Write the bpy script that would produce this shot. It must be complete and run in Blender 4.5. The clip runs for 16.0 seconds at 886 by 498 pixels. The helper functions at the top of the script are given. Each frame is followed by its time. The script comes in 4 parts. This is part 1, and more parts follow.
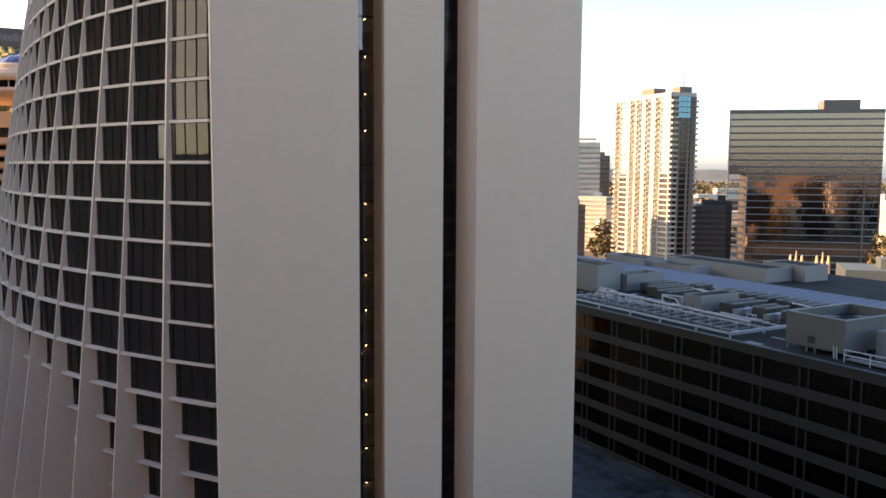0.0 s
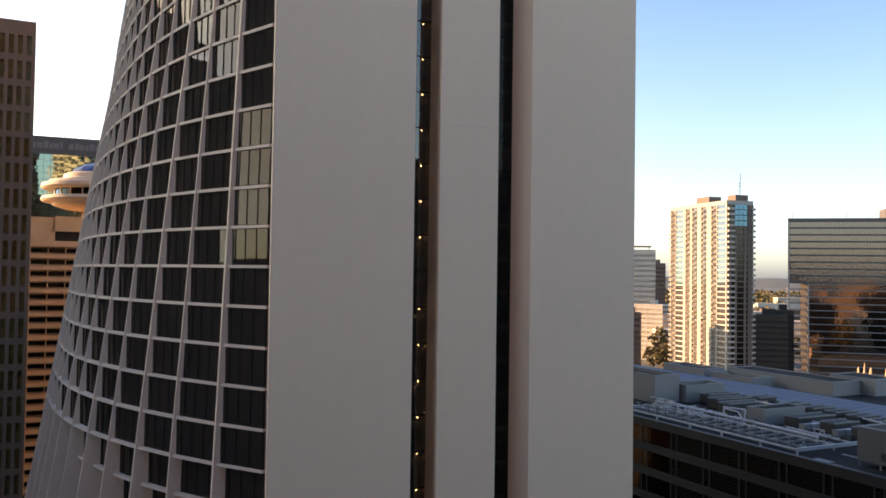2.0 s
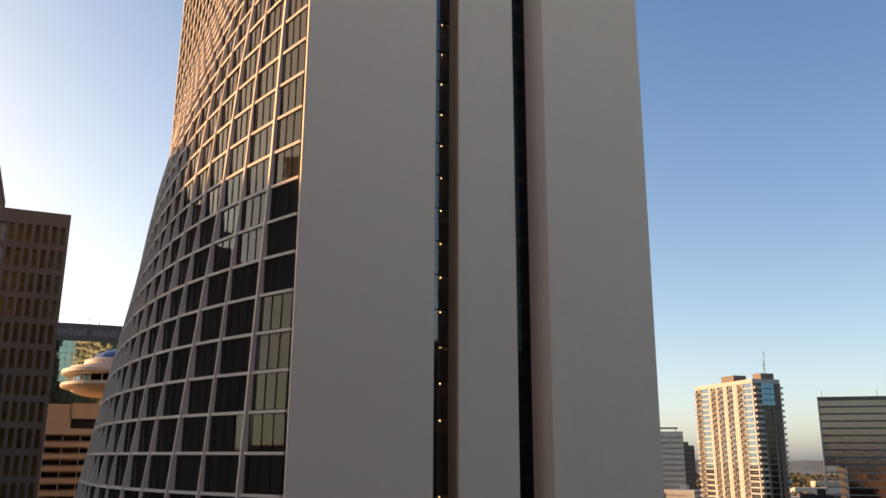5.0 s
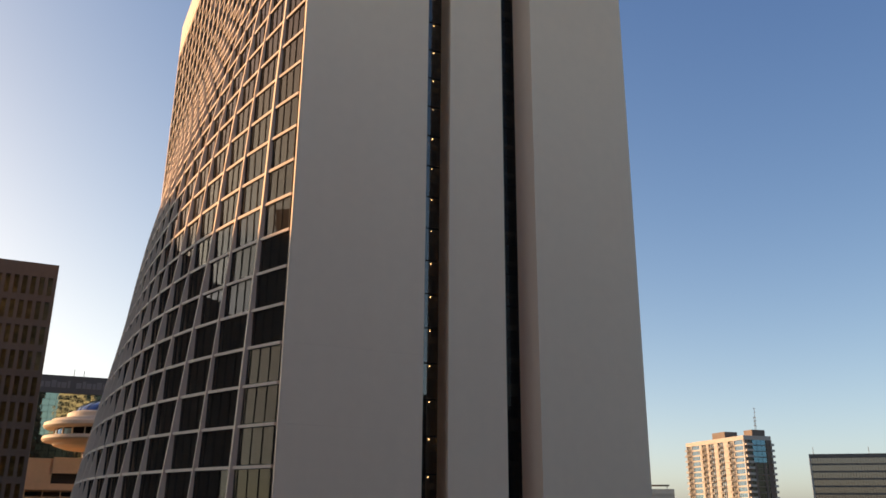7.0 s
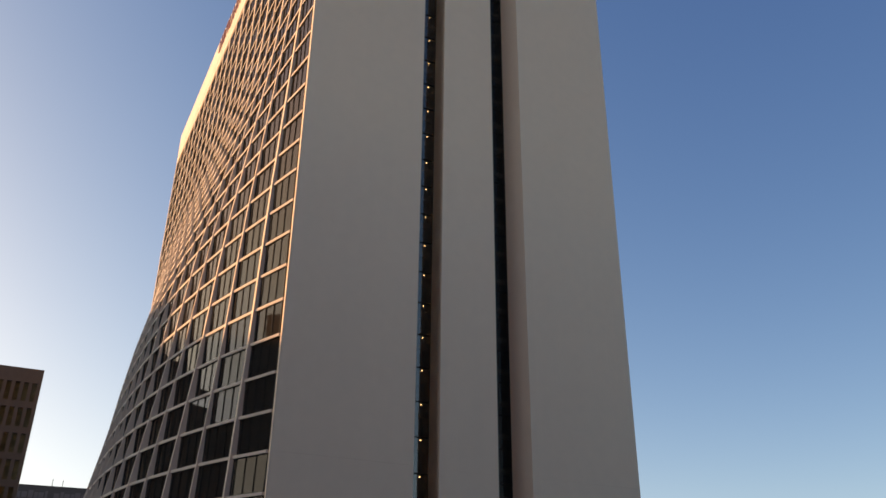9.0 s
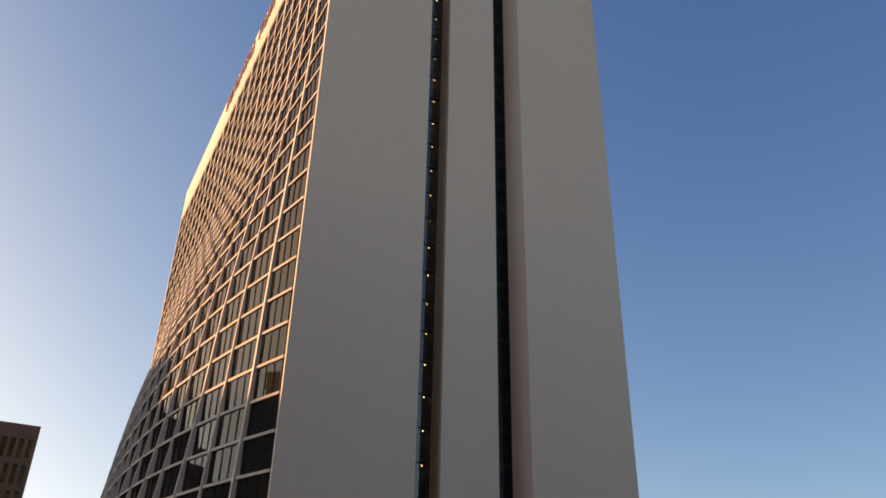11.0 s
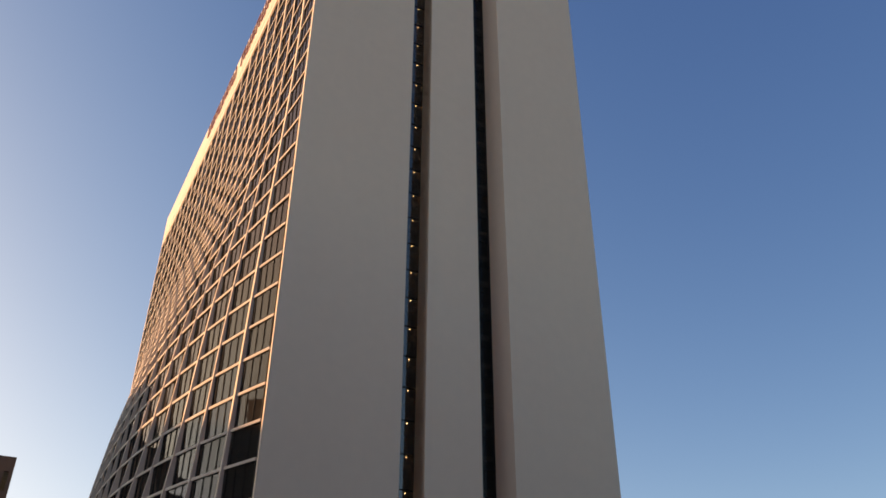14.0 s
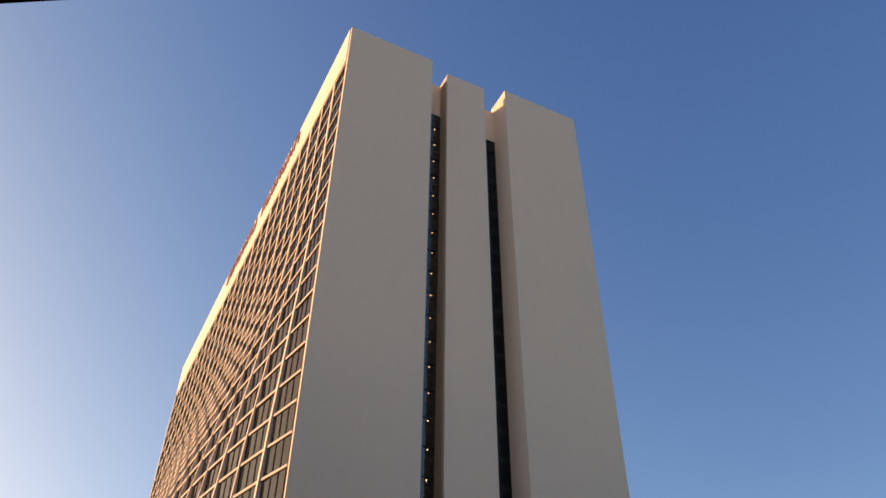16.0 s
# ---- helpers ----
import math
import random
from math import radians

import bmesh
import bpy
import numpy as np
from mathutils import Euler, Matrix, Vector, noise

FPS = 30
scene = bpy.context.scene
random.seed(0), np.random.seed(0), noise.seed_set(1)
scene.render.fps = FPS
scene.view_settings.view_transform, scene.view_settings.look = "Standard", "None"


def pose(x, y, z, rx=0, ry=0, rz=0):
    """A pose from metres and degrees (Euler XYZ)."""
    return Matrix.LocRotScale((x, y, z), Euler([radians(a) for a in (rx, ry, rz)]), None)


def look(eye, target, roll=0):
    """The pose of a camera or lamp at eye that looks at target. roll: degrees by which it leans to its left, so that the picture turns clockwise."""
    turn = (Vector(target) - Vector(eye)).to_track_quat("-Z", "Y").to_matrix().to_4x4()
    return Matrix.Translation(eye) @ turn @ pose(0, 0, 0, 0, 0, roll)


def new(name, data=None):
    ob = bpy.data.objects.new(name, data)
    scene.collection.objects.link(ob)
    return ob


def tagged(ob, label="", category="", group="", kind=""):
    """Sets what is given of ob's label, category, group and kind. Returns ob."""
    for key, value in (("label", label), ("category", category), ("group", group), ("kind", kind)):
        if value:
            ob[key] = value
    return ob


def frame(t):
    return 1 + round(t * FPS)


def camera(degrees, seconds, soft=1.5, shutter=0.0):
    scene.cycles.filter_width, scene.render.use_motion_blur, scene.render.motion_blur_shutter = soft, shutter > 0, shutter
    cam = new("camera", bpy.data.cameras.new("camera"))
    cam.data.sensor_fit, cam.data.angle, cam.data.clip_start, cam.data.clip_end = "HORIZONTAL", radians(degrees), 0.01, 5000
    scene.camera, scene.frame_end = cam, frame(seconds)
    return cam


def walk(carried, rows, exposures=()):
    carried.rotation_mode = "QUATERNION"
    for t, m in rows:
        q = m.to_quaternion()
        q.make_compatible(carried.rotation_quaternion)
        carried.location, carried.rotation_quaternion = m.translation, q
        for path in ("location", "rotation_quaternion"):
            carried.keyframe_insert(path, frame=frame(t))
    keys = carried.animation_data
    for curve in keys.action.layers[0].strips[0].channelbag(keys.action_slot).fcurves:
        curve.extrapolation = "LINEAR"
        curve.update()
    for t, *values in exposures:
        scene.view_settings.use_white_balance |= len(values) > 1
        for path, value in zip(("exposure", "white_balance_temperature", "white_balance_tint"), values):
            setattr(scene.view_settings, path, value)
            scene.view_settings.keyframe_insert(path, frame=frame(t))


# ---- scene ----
EYE = 62.0          # height of the window from which the tower is filmed
cam = camera(56.68, 16.0, soft=1.6)
# seconds, turn to the left, look up, lean; the camera turns where it stands
ROWS = [
    (0.0, 0.00, -5.60, -0.33),
    (0.5, 0.34, -2.88, -0.52),
    (1.0, 1.05, -1.45, -0.64),
    (1.5, 3.52, 0.54, -0.67),
    (2.0, 3.79, 1.74, -0.82),
    (2.5, 4.38, 3.65, -0.97),
    (3.0, 5.09, 5.66, -0.95),
    (3.5, 5.31, 7.12, -0.66),
    (4.0, 5.54, 8.98, -0.40),
    (4.5, 5.53, 12.17, -0.34),
    (4.7, 5.42, 13.22, -0.32),
    (6.8, 4.55, 17.35, -0.39),
    (7.0, 4.53, 18.06, -0.49),
    (7.5, 4.49, 20.37, -0.73),
    (8.0, 4.42, 22.24, -0.91),
    (8.5, 4.29, 23.41, -0.95),
    (9.0, 3.99, 25.47, -0.66),
    (9.5, 3.58, 27.06, -0.45),
    (11.8, 4.48, 29.84, -1.70),
    (12.0, 4.27, 29.74, -1.69),
    (12.5, 3.83, 29.84, -2.06),
    (13.0, 3.25, 31.31, -0.79),
    (13.5, 2.97, 31.49, -0.47),
    (14.0, 2.87, 31.30, -0.32),
    (14.5, 3.11, 29.20, -0.22),
    (15.0, 4.16, 33.61, -0.62),
    (15.5, 4.21, 37.82, -0.60),
    (16.0, 4.37, 41.42, -0.69),
]
# the clip's camera darkens its picture as more sky comes in
EXPOSURES = [(t, stops + 0.16, kelvin + 300, 17) for t, stops, kelvin in ((0.0, 2.40, 8900), (0.5, 2.18, 8900), (1.5, 1.99, 8900), (3.5, 1.59, 8900), (7.0, 1.06, 8800), (9.0, 0.98, 8700), (12.0, 0.98, 8600), (13.0, 1.05, 8600), (13.5, 1.03, 8600), (15.0, 0.88, 8600), (16.0, 1.16, 8600))]
walk(cam, [(t, pose(0, 0, EYE, pitch, 0, yaw) @ pose(0, 0, 0, 0, roll, 0) @ pose(0, 0, 0, 90, 0, 0)) for t, yaw, pitch, roll in ROWS], EXPOSURES)

# ---- light ----
SUN_AZ, SUN_EL = 75.0, 11.0      # degrees to the left of straight ahead, and above the horizon
world = bpy.data.worlds.new("sky")
scene.world = world
world.use_nodes = True
wn = world.node_tree
wn.nodes.clear()
sky = wn.nodes.new("ShaderNodeTexSky")
sky.sky_type, sky.sun_disc = "NISHITA", False
sky.sun_elevation, sky.sun_rotation = radians(SUN_EL), radians(-SUN_AZ)
sky.altitude, sky.air_density, sky.dust_density, sky.ozone_density = 2300, 0.8, 10.0, 1.0
bg = wn.nodes.new("ShaderNodeBackground")
bg.inputs["Strength"].default_value = 0.11
out = wn.nodes.new("ShaderNodeOutputWorld")
# autumn evening air: deeper blue overhead, a paler warm band low down
split = wn.nodes.new("ShaderNodeSeparateColor")
join = wn.nodes.new("ShaderNodeCombineColor")
wn.links.new(sky.outputs[0], split.inputs[0])
for channel, (power, full, gain) in enumerate(((1.6, 8.4, 0.83), (1.3, 11.4, 1.025), (0.9, 18.5, 1.50))):
    chain = split.outputs[channel]
    for operation, value in (("POWER", power), ("DIVIDE", full)):
        step = wn.nodes.new("ShaderNodeMath"); step.operation = operation; step.inputs[1].default_value = value
        wn.links.new(chain, step.inputs[0]); chain = step.outputs[0]
    # light scattered on into the whole sky: bright parts level off
    more = wn.nodes.new("ShaderNodeMath"); more.inputs[1].default_value = 1.0
    level = wn.nodes.new("ShaderNodeMath"); level.operation = "DIVIDE"
    size = wn.nodes.new("ShaderNodeMath"); size.operation = "MULTIPLY"; size.inputs[1].default_value = gain * full
    wn.links.new(chain, more.inputs[0]); wn.links.new(chain, level.inputs[0]); wn.links.new(more.outputs[0], level.inputs[1])
    wn.links.new(level.outputs[0], size.inputs[0]); wn.links.new(size.outputs[0], join.inputs[channel])
wn.links.new(join.outputs[0], bg.inputs[0])
wn.links.new(bg.outputs[0], out.inputs[0])

sun_data = bpy.data.lights.new("sun", "SUN")
sun_data.energy, sun_data.angle, sun_data.color = 3.2, radians(0.55), (1.0, 0.68, 0.43)
sun = new("sun", sun_data)
_a, _e = radians(SUN_AZ), radians(SUN_EL)
SUN_DIR = Vector((-math.sin(_a) * math.cos(_e), math.cos(_a) * math.cos(_e), math.sin(_e)))
sun.matrix_world = look((0, 0, 400), Vector((0, 0, 400)) - SUN_DIR)

# ---- materials ----
def mat(name, color, rough=0.8, metal=0.0, vary=0.12, coarse=0.15, fine=2.5, bump=0.15, streak=0.0, spec=0.5, island=0.0, each=0.0, hue=None):
    """A surface with variation at two scales, fine relief, and optional streaks that run down."""
    m = bpy.data.materials.new(name)
    m.use_nodes = True
    nt = m.node_tree
    b = nt.nodes["Principled BSDF"]
    L = nt.links.new
    co = nt.nodes.new("ShaderNodeTexCoord")
    n1 = nt.nodes.new("ShaderNodeTexNoise"); n1.inputs["Scale"].default_value = coarse; n1.inputs["Detail"].default_value = 5
    n2 = nt.nodes.new("ShaderNodeTexNoise"); n2.inputs["Scale"].default_value = fine; n2.inputs["Detail"].default_value = 6
    L(co.outputs["Object"], n1.inputs["Vector"]); L(co.outputs["Object"], n2.inputs["Vector"])
    add = nt.nodes.new("ShaderNodeMath"); add.operation = "ADD"
    L(n1.outputs["Fac"], add.inputs[0]); L(n2.outputs["Fac"], add.inputs[1])
    last = add.outputs[0]
    if streak:
        mp = nt.nodes.new("ShaderNodeMapping"); mp.inputs["Scale"].default_value = (1.0, 1.0, 0.03)
        n3 = nt.nodes.new("ShaderNodeTexNoise"); n3.inputs["Scale"].default_value = 1.2; n3.inputs["Detail"].default_value = 4
        L(co.outputs["Object"], mp.inputs[0]); L(mp.outputs[0], n3.inputs["Vector"])
        mu = nt.nodes.new("ShaderNodeMath"); mu.operation = "MULTIPLY_ADD"; mu.inputs[1].default_value = streak
        L(n3.outputs["Fac"], mu.inputs[0]); L(last, mu.inputs[2]); last = mu.outputs[0]
    if each or island:
        src = nt.nodes.new("ShaderNodeObjectInfo").outputs["Random"] if each else nt.nodes.new("ShaderNodeNewGeometry").outputs["Random Per Island"]
        mu = nt.nodes.new("ShaderNodeMath"); mu.operation = "MULTIPLY_ADD"; mu.inputs[1].default_value = each or island
        L(src, mu.inputs[0]); L(last, mu.inputs[2]); last = mu.outputs[0]
    top = 1.35 + 0.6 * streak + (each or island)
    mr = nt.nodes.new("ShaderNodeMapRange")
    mr.inputs["From Min"].default_value, mr.inputs["From Max"].default_value = 0.65, top
    L(last, mr.inputs["Value"])
    mix = nt.nodes.new("ShaderNodeMix"); mix.data_type = "RGBA"
    other = hue or color
    mix.inputs["A"].default_value = (*[c * (1 - vary) for c in color], 1)
    mix.inputs["B"].default_value = (*[min(1, c * (1 + vary)) for c in other], 1)
    L(mr.outputs[0], mix.inputs["Factor"]); L(mix.outputs["Result"], b.inputs["Base Color"])
    b.inputs["Roughness"].default_value, b.inputs["Metallic"].default_value = rough, metal
    b.inputs["Specular IOR Level"].default_value = spec
    if bump:
        bp = nt.nodes.new("ShaderNodeBump"); bp.inputs["Strength"].default_value = bump; bp.inputs["Distance"].default_value = 0.02
        L(n2.outputs["Fac"], bp.inputs["Height"]); L(bp.outputs[0], b.inputs["Normal"])
    return m


def glass(name, tint, mirror=0.25, rough=0.02, gloss=(1, 1, 1), wave=0.0, ior=1.6, wave_scale=0.35, film=0.0):
    """Coated window glass: a tinted see-through sheet with a mirror film, slightly wavy."""
    m = bpy.data.materials.new(name)
    m.use_nodes = True
    nt = m.node_tree
    nt.nodes.clear()
    L = nt.links.new
    o = nt.nodes.new("ShaderNodeOutputMaterial")
    tr = nt.nodes.new("ShaderNodeBsdfTransparent"); tr.inputs[0].default_value = (*tint, 1)
    gl = nt.nodes.new("ShaderNodeBsdfGlossy"); gl.inputs["Roughness"].default_value = rough; gl.inputs["Color"].default_value = (*gloss, 1)
    # more gloss towards grazing view, the same from both sides of the sheet
    base = mirror + ((ior - 1) / (ior + 1)) ** 2
    fr = nt.nodes.new("ShaderNodeLayerWeight"); fr.inputs["Blend"].default_value = 0.5
    pw = nt.nodes.new("ShaderNodeMath"); pw.operation = "POWER"; pw.inputs[1].default_value = 5.0
    L(fr.outputs["Facing"], pw.inputs[0])
    ad = nt.nodes.new("ShaderNodeMath"); ad.operation = "MULTIPLY_ADD"; ad.use_clamp = True
    ad.inputs[1].default_value, ad.inputs[2].default_value = 1 - base, base
    L(pw.outputs[0], ad.inputs[0])
    mx = nt.nodes.new("ShaderNodeMixShader")
    L(ad.outputs[0], mx.inputs[0]); L(tr.outputs[0], mx.inputs[1]); L(gl.outputs[0], mx.inputs[2]); L(mx.outputs[0], o.inputs[0])
    if film:
        # a thin film of dust on the pane
        df = nt.nodes.new("ShaderNodeBsdfDiffuse"); df.inputs[0].default_value = (0.5, 0.43, 0.38, 1)
        m2 = nt.nodes.new("ShaderNodeMixShader"); m2.inputs[0].default_value = film
        L(mx.outputs[0], m2.inputs[1]); L(df.outputs[0], m2.inputs[2]); L(m2.outputs[0], o.inputs[0])
    if wave:
        co = nt.nodes.new("ShaderNodeTexCoord")
        n = nt.nodes.new("ShaderNodeTexNoise"); n.inputs["Scale"].default_value = wave_scale; n.inputs["Detail"].default_value = 1
        bp = nt.nodes.new("ShaderNodeBump"); bp.inputs["Strength"].default_value = wave; bp.inputs["Distance"].default_value = 0.05
        L(co.outputs["Object"], n.inputs["Vector"]); L(n.outputs["Fac"], bp.inputs["Height"])
        L(bp.outputs[0], gl.inputs["Normal"]); L(bp.outputs[0], fr.inputs["Normal"])
    return m


def glow(name, color, strength):
    m = bpy.data.materials.new(name)
    m.use_nodes = True
    b = m.node_tree.nodes["Principled BSDF"]
    b.inputs["Emission Color"].default_value, b.inputs["Emission Strength"].default_value = (*color, 1), strength
    return m


M_WALL = mat("painted_concrete", (0.90, 0.665, 0.485), 0.85, vary=0.035, coarse=0.08, fine=0.9, bump=0.05, streak=0.35)
M_FIN = mat("cast_concrete", (0.80, 0.62, 0.47), 0.85, vary=0.06, coarse=0.3, fine=3.0, bump=0.08, streak=0.3)
M_BAND = mat("concrete_edge", (0.76, 0.60, 0.48), 0.85, vary=0.06, coarse=0.3, fine=3.0, bump=0.08)
M_ROOM = mat("dim_room_wall", (0.10, 0.085, 0.07), 0.9, vary=0.3, coarse=0.4, fine=2.0, bump=0.0)
M_CURTAIN = mat("curtain_cloth", (0.42, 0.36, 0.31), 0.9, vary=0.2, coarse=0.6, fine=4.0, bump=0.1, island=0.6)
M_FRAME = mat("dark_bronze", (0.009, 0.008, 0.007), 0.7, metal=0.0, vary=0.2, bump=0.0, spec=0.12)
M_GLASS = glass("smoked_glass", (0.30, 0.28, 0.265), 0.0, 0.012, gloss=(0.88, 0.67, 0.58), film=0.048, wave=0.07, ior=1.46, wave_scale=0.4)
M_SLOT = glass("slot_glass", (0.32, 0.32, 0.32), 0.04, 0.02, film=0.03, wave=0.03)
M_DULLSLOT = glass("dull_slot_glass", (0.32, 0.31, 0.30), 0.0, 0.05, film=0.03, wave=0.03, ior=1.2)
M_RED = mat("red_sign_face", (0.20, 0.04, 0.03), 0.4, vary=0.15)
M_PANEL = mat("slot_panel", (0.40, 0.38, 0.36), 0.7, vary=0.15, each=0.3)
M_LAMP = glow("lamp_glow", (1.0, 0.70, 0.38), 15.0)
M_ROOFING = mat("tar_roofing", (0.032, 0.03, 0.029), 0.95, spec=0.15, vary=0.3, coarse=0.1, fine=1.5, bump=0.2)
M_STONE_D = mat("dark_aggregate", (0.033, 0.025, 0.020), 0.75, vary=0.15, coarse=0.1, fine=2.0, bump=0.1, streak=0.4)
M_GLASS_D = glass("dark_ribbon_glass", (0.5, 0.44, 0.40), 0.0, 0.03, gloss=(0.8, 0.7, 0.6), wave=0.1, ior=1.34)
# near-black in place of the shade inside buildings, shafts and gaps
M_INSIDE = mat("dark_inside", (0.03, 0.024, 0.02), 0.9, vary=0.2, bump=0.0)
M_GREYBOX = mat("grey_cladding", (0.25, 0.24, 0.23), 0.7, vary=0.08, streak=0.4)
M_SCREEN = mat("weathered_screen", (0.155, 0.145, 0.13), 0.8, vary=0.12, streak=0.5, coarse=0.2)
M_DARKMETAL = mat("weathered_metal", (0.07, 0.064, 0.058), 0.6, metal=0.3, vary=0.25)
M_PIPE = mat("white_lagging", (0.52, 0.52, 0.53), 0.5, vary=0.1)
M_BLUEROOF = mat("blue_grey_sheet", (0.125, 0.14, 0.18), 0.6, spec=0.3, metal=0.0, vary=0.08, coarse=0.2, fine=1.0, bump=0.05)
M_BROWN = mat("brown_granite", (0.165, 0.11, 0.078), 0.7, vary=0.15, coarse=0.08, fine=1.5, bump=0.05, streak=0.3)
M_BROWNGLASS = glass("brown_glass", (0.10, 0.09, 0.08), 0.0, 0.04, wave=0.05, ior=1.42)
M_TOWERGLASS = glass("bronze_tower_glass", (0.8, 0.74, 0.62), 0.0, 0.08, gloss=(0.8, 0.7, 0.55), wave=0.2, ior=1.3)
M_BLIND = mat("window_blinds", (0.34, 0.28, 0.21), 0.8, vary=0.5, coarse=0.15, fine=1.0, bump=0.0)
M_TAN = mat("tan_concrete", (0.55, 0.37, 0.225), 0.8, vary=0.08, coarse=0.1, fine=1.0, streak=0.3)
# darker copy of the tan, with the shade behind balconies put into it
M_TAN_D = mat("shaded_tan_wall", (0.30, 0.20, 0.125), 0.8, vary=0.2, coarse=0.25, fine=1.2, bump=0.05)
M_CREAM = mat("cream_panel", (0.62, 0.50, 0.38), 0.7, vary=0.06)
M_DOME = mat("blue_dome_glass", (0.015, 0.05, 0.22), 0.12, vary=0.2, bump=0.0, spec=0.8)
M_TEAL = glass("gold_teal_glass", (0.04, 0.13, 0.12), 0.35, 0.03, gloss=(0.60, 0.76, 0.62), wave=0.12)
M_FASCIA = mat("charcoal_fascia", (0.055, 0.055, 0.055), 0.6, vary=0.15)
M_LETTER = mat("grey_letter", (0.11, 0.11, 0.115), 0.6, vary=0.1)
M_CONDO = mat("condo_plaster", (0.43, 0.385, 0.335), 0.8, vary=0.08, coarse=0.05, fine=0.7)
# darker copy of the plaster: shade on the tower's end is in this brown
M_CONDO_D = mat("condo_shade_brown", (0.17, 0.125, 0.098), 0.8, vary=0.12, coarse=0.05, fine=0.7)
M_CONDOGLASS = glass("condo_glass", (0.12, 0.13, 0.14), 0.25, 0.04, gloss=(0.74, 0.88, 1.0), wave=0.1)
M_BLUEGLASS = glass("blue_corner_glass", (0.05, 0.12, 0.2), 0.35, 0.05, gloss=(0.14, 0.33, 0.48), wave=0.1)
M_RAIL = mat("balcony_rail", (0.40, 0.36, 0.315), 0.6, vary=0.1, island=0.5)
M_OFFICE = mat("office_spandrel", (0.12, 0.10, 0.085), 0.5, vary=0.15, coarse=0.05, fine=0.5)
M_OFFICEGLASS = glass("bronze_mirror_glass", (0.03, 0.03, 0.03), 0.25, 0.02, gloss=(0.74, 0.61, 0.55), wave=0.3, wave_scale=0.8)
M_BRICK = mat("red_brown_brick", (0.17, 0.10, 0.07), 0.85, vary=0.2, coarse=0.1, fine=1.5)
M_STONE = mat("pale_stone", (0.60, 0.52, 0.42), 0.8, vary=0.1)
M_LAND = mat("wooded_land", (0.055, 0.062, 0.04), 0.95, vary=0.55, coarse=0.004, fine=0.03, bump=0.0, hue=(0.12, 0.11, 0.085))
M_LEAF = mat("tree_leaves", (0.07, 0.075, 0.03), 0.8, vary=0.4, coarse=0.3, fine=2.0, bump=0.0, island=0.8, hue=(0.12, 0.085, 0.03))
M_BARK = mat("tree_bark", (0.10, 0.075, 0.055), 0.9, vary=0.25)
# distance haze is put into the ridges' paler colour
M_HILL = mat("hazy_ridge", (0.15, 0.17, 0.165), 0.95, vary=0.15, coarse=0.002, fine=0.02, bump=0.0)


# ---- building kit ----
class Geo:
    """Gathers boxes and sheets into one mesh."""

    def __init__(self):
        self.v, self.f, self.m = [], [], []

    def poly(self, pts, mi=0):
        n = len(self.v)
        self.v.extend([tuple(p) for p in pts])
        self.f.append(tuple(range(n, n + len(pts))))
        self.m.append(mi)

    def hexa(self, p, mi=0):
        """A solid from eight corners: four below, four above, in the same turn."""
        n = len(self.v)
        self.v.extend([tuple(q) for q in p])
        for q in ((3, 2, 1, 0), (4, 5, 6, 7), (0, 1, 5, 4), (1, 2, 6, 5), (2, 3, 7, 6), (3, 0, 4, 7)):
            self.f.append(tuple(n + i for i in q))
            self.m.append(mi)

    def box(self, x0, x1, y0, y1, z0, z1, mi=0):
        self.hexa([(x0, y0, z0), (x1, y0, z0), (x1, y1, z0), (x0, y1, z0), (x0, y0, z1), (x1, y0, z1), (x1, y1, z1), (x0, y1, z1)], mi)

    def lathe(self, prof, n=32, mi=0, cx=0, cy=0):
        """A turned solid: radius and height from below to above."""
        base = len(self.v)
        for r, z in prof:
            for i in range(n):
                a = 2 * math.pi * i / n
                self.v.append((cx + r * math.cos(a), cy + r * math.sin(a), z))
        for j in range(len(prof) - 1):
            for i in range(n):
                k = (i + 1) % n
                self.f.append((base + j * n + i, base + j * n + k, base + (j + 1) * n + k, base + (j + 1) * n + i))
                self.m.append(mi)
        self.f.append(tuple(base + i for i in reversed(range(n)))); self.m.append(mi)
        self.f.append(tuple(base + (len(prof) - 1) * n + i for i in range(n))); self.m.append(mi)

    def tube(self, a, b, r, n=8, mi=0):
        a, b = Vector(a), Vector(b)
        d = (b - a).normalized()
        u = d.orthogonal().normalized(); w = d.cross(u)
        base = len(self.v)
        for p in (a, b):
            for i in range(n):
                t = 2 * math.pi * i / n
                self.v.append(tuple(p + r * (math.cos(t) * u + math.sin(t) * w)))
        for i in range(n):
            k = (i + 1) % n
            self.f.append((base + i, base + k, base + n + k, base + n + i)); self.m.append(mi)
        self.f.append(tuple(base + i for i in reversed(range(n)))); self.m.append(mi)
        self.f.append(tuple(base + n + i for i in range(n))); self.m.append(mi)

    def mesh(self, name, mats):
        me = bpy.data.meshes.new(name)
        me.from_pydata(self.v, [], self.f)
        for m in mats:
            me.materials.append(m)
        if len(mats) > 1:
            me.polygons.foreach_set("material_index", self.m)
        me.update()
        return me


def part(name, geo, mats, parent=None, label="", m=None):
    """Links what a Geo holds as one mesh object under a thing or a part."""
    mats = mats if isinstance(mats, (list, tuple)) else [mats]
    ob = new(name, geo.mesh(name, mats) if isinstance(geo, Geo) else geo)
    if parent:
        ob.parent = parent
    if m is not None:
        ob.matrix_basis = m
    if label:
        ob["label"] = label
    return ob


def thing(name, label, category, m=None, group="", kind=""):
    ob = new(name)
    if m is not None:
        ob.matrix_basis = m
    return tagged(ob, label, category, group, kind)


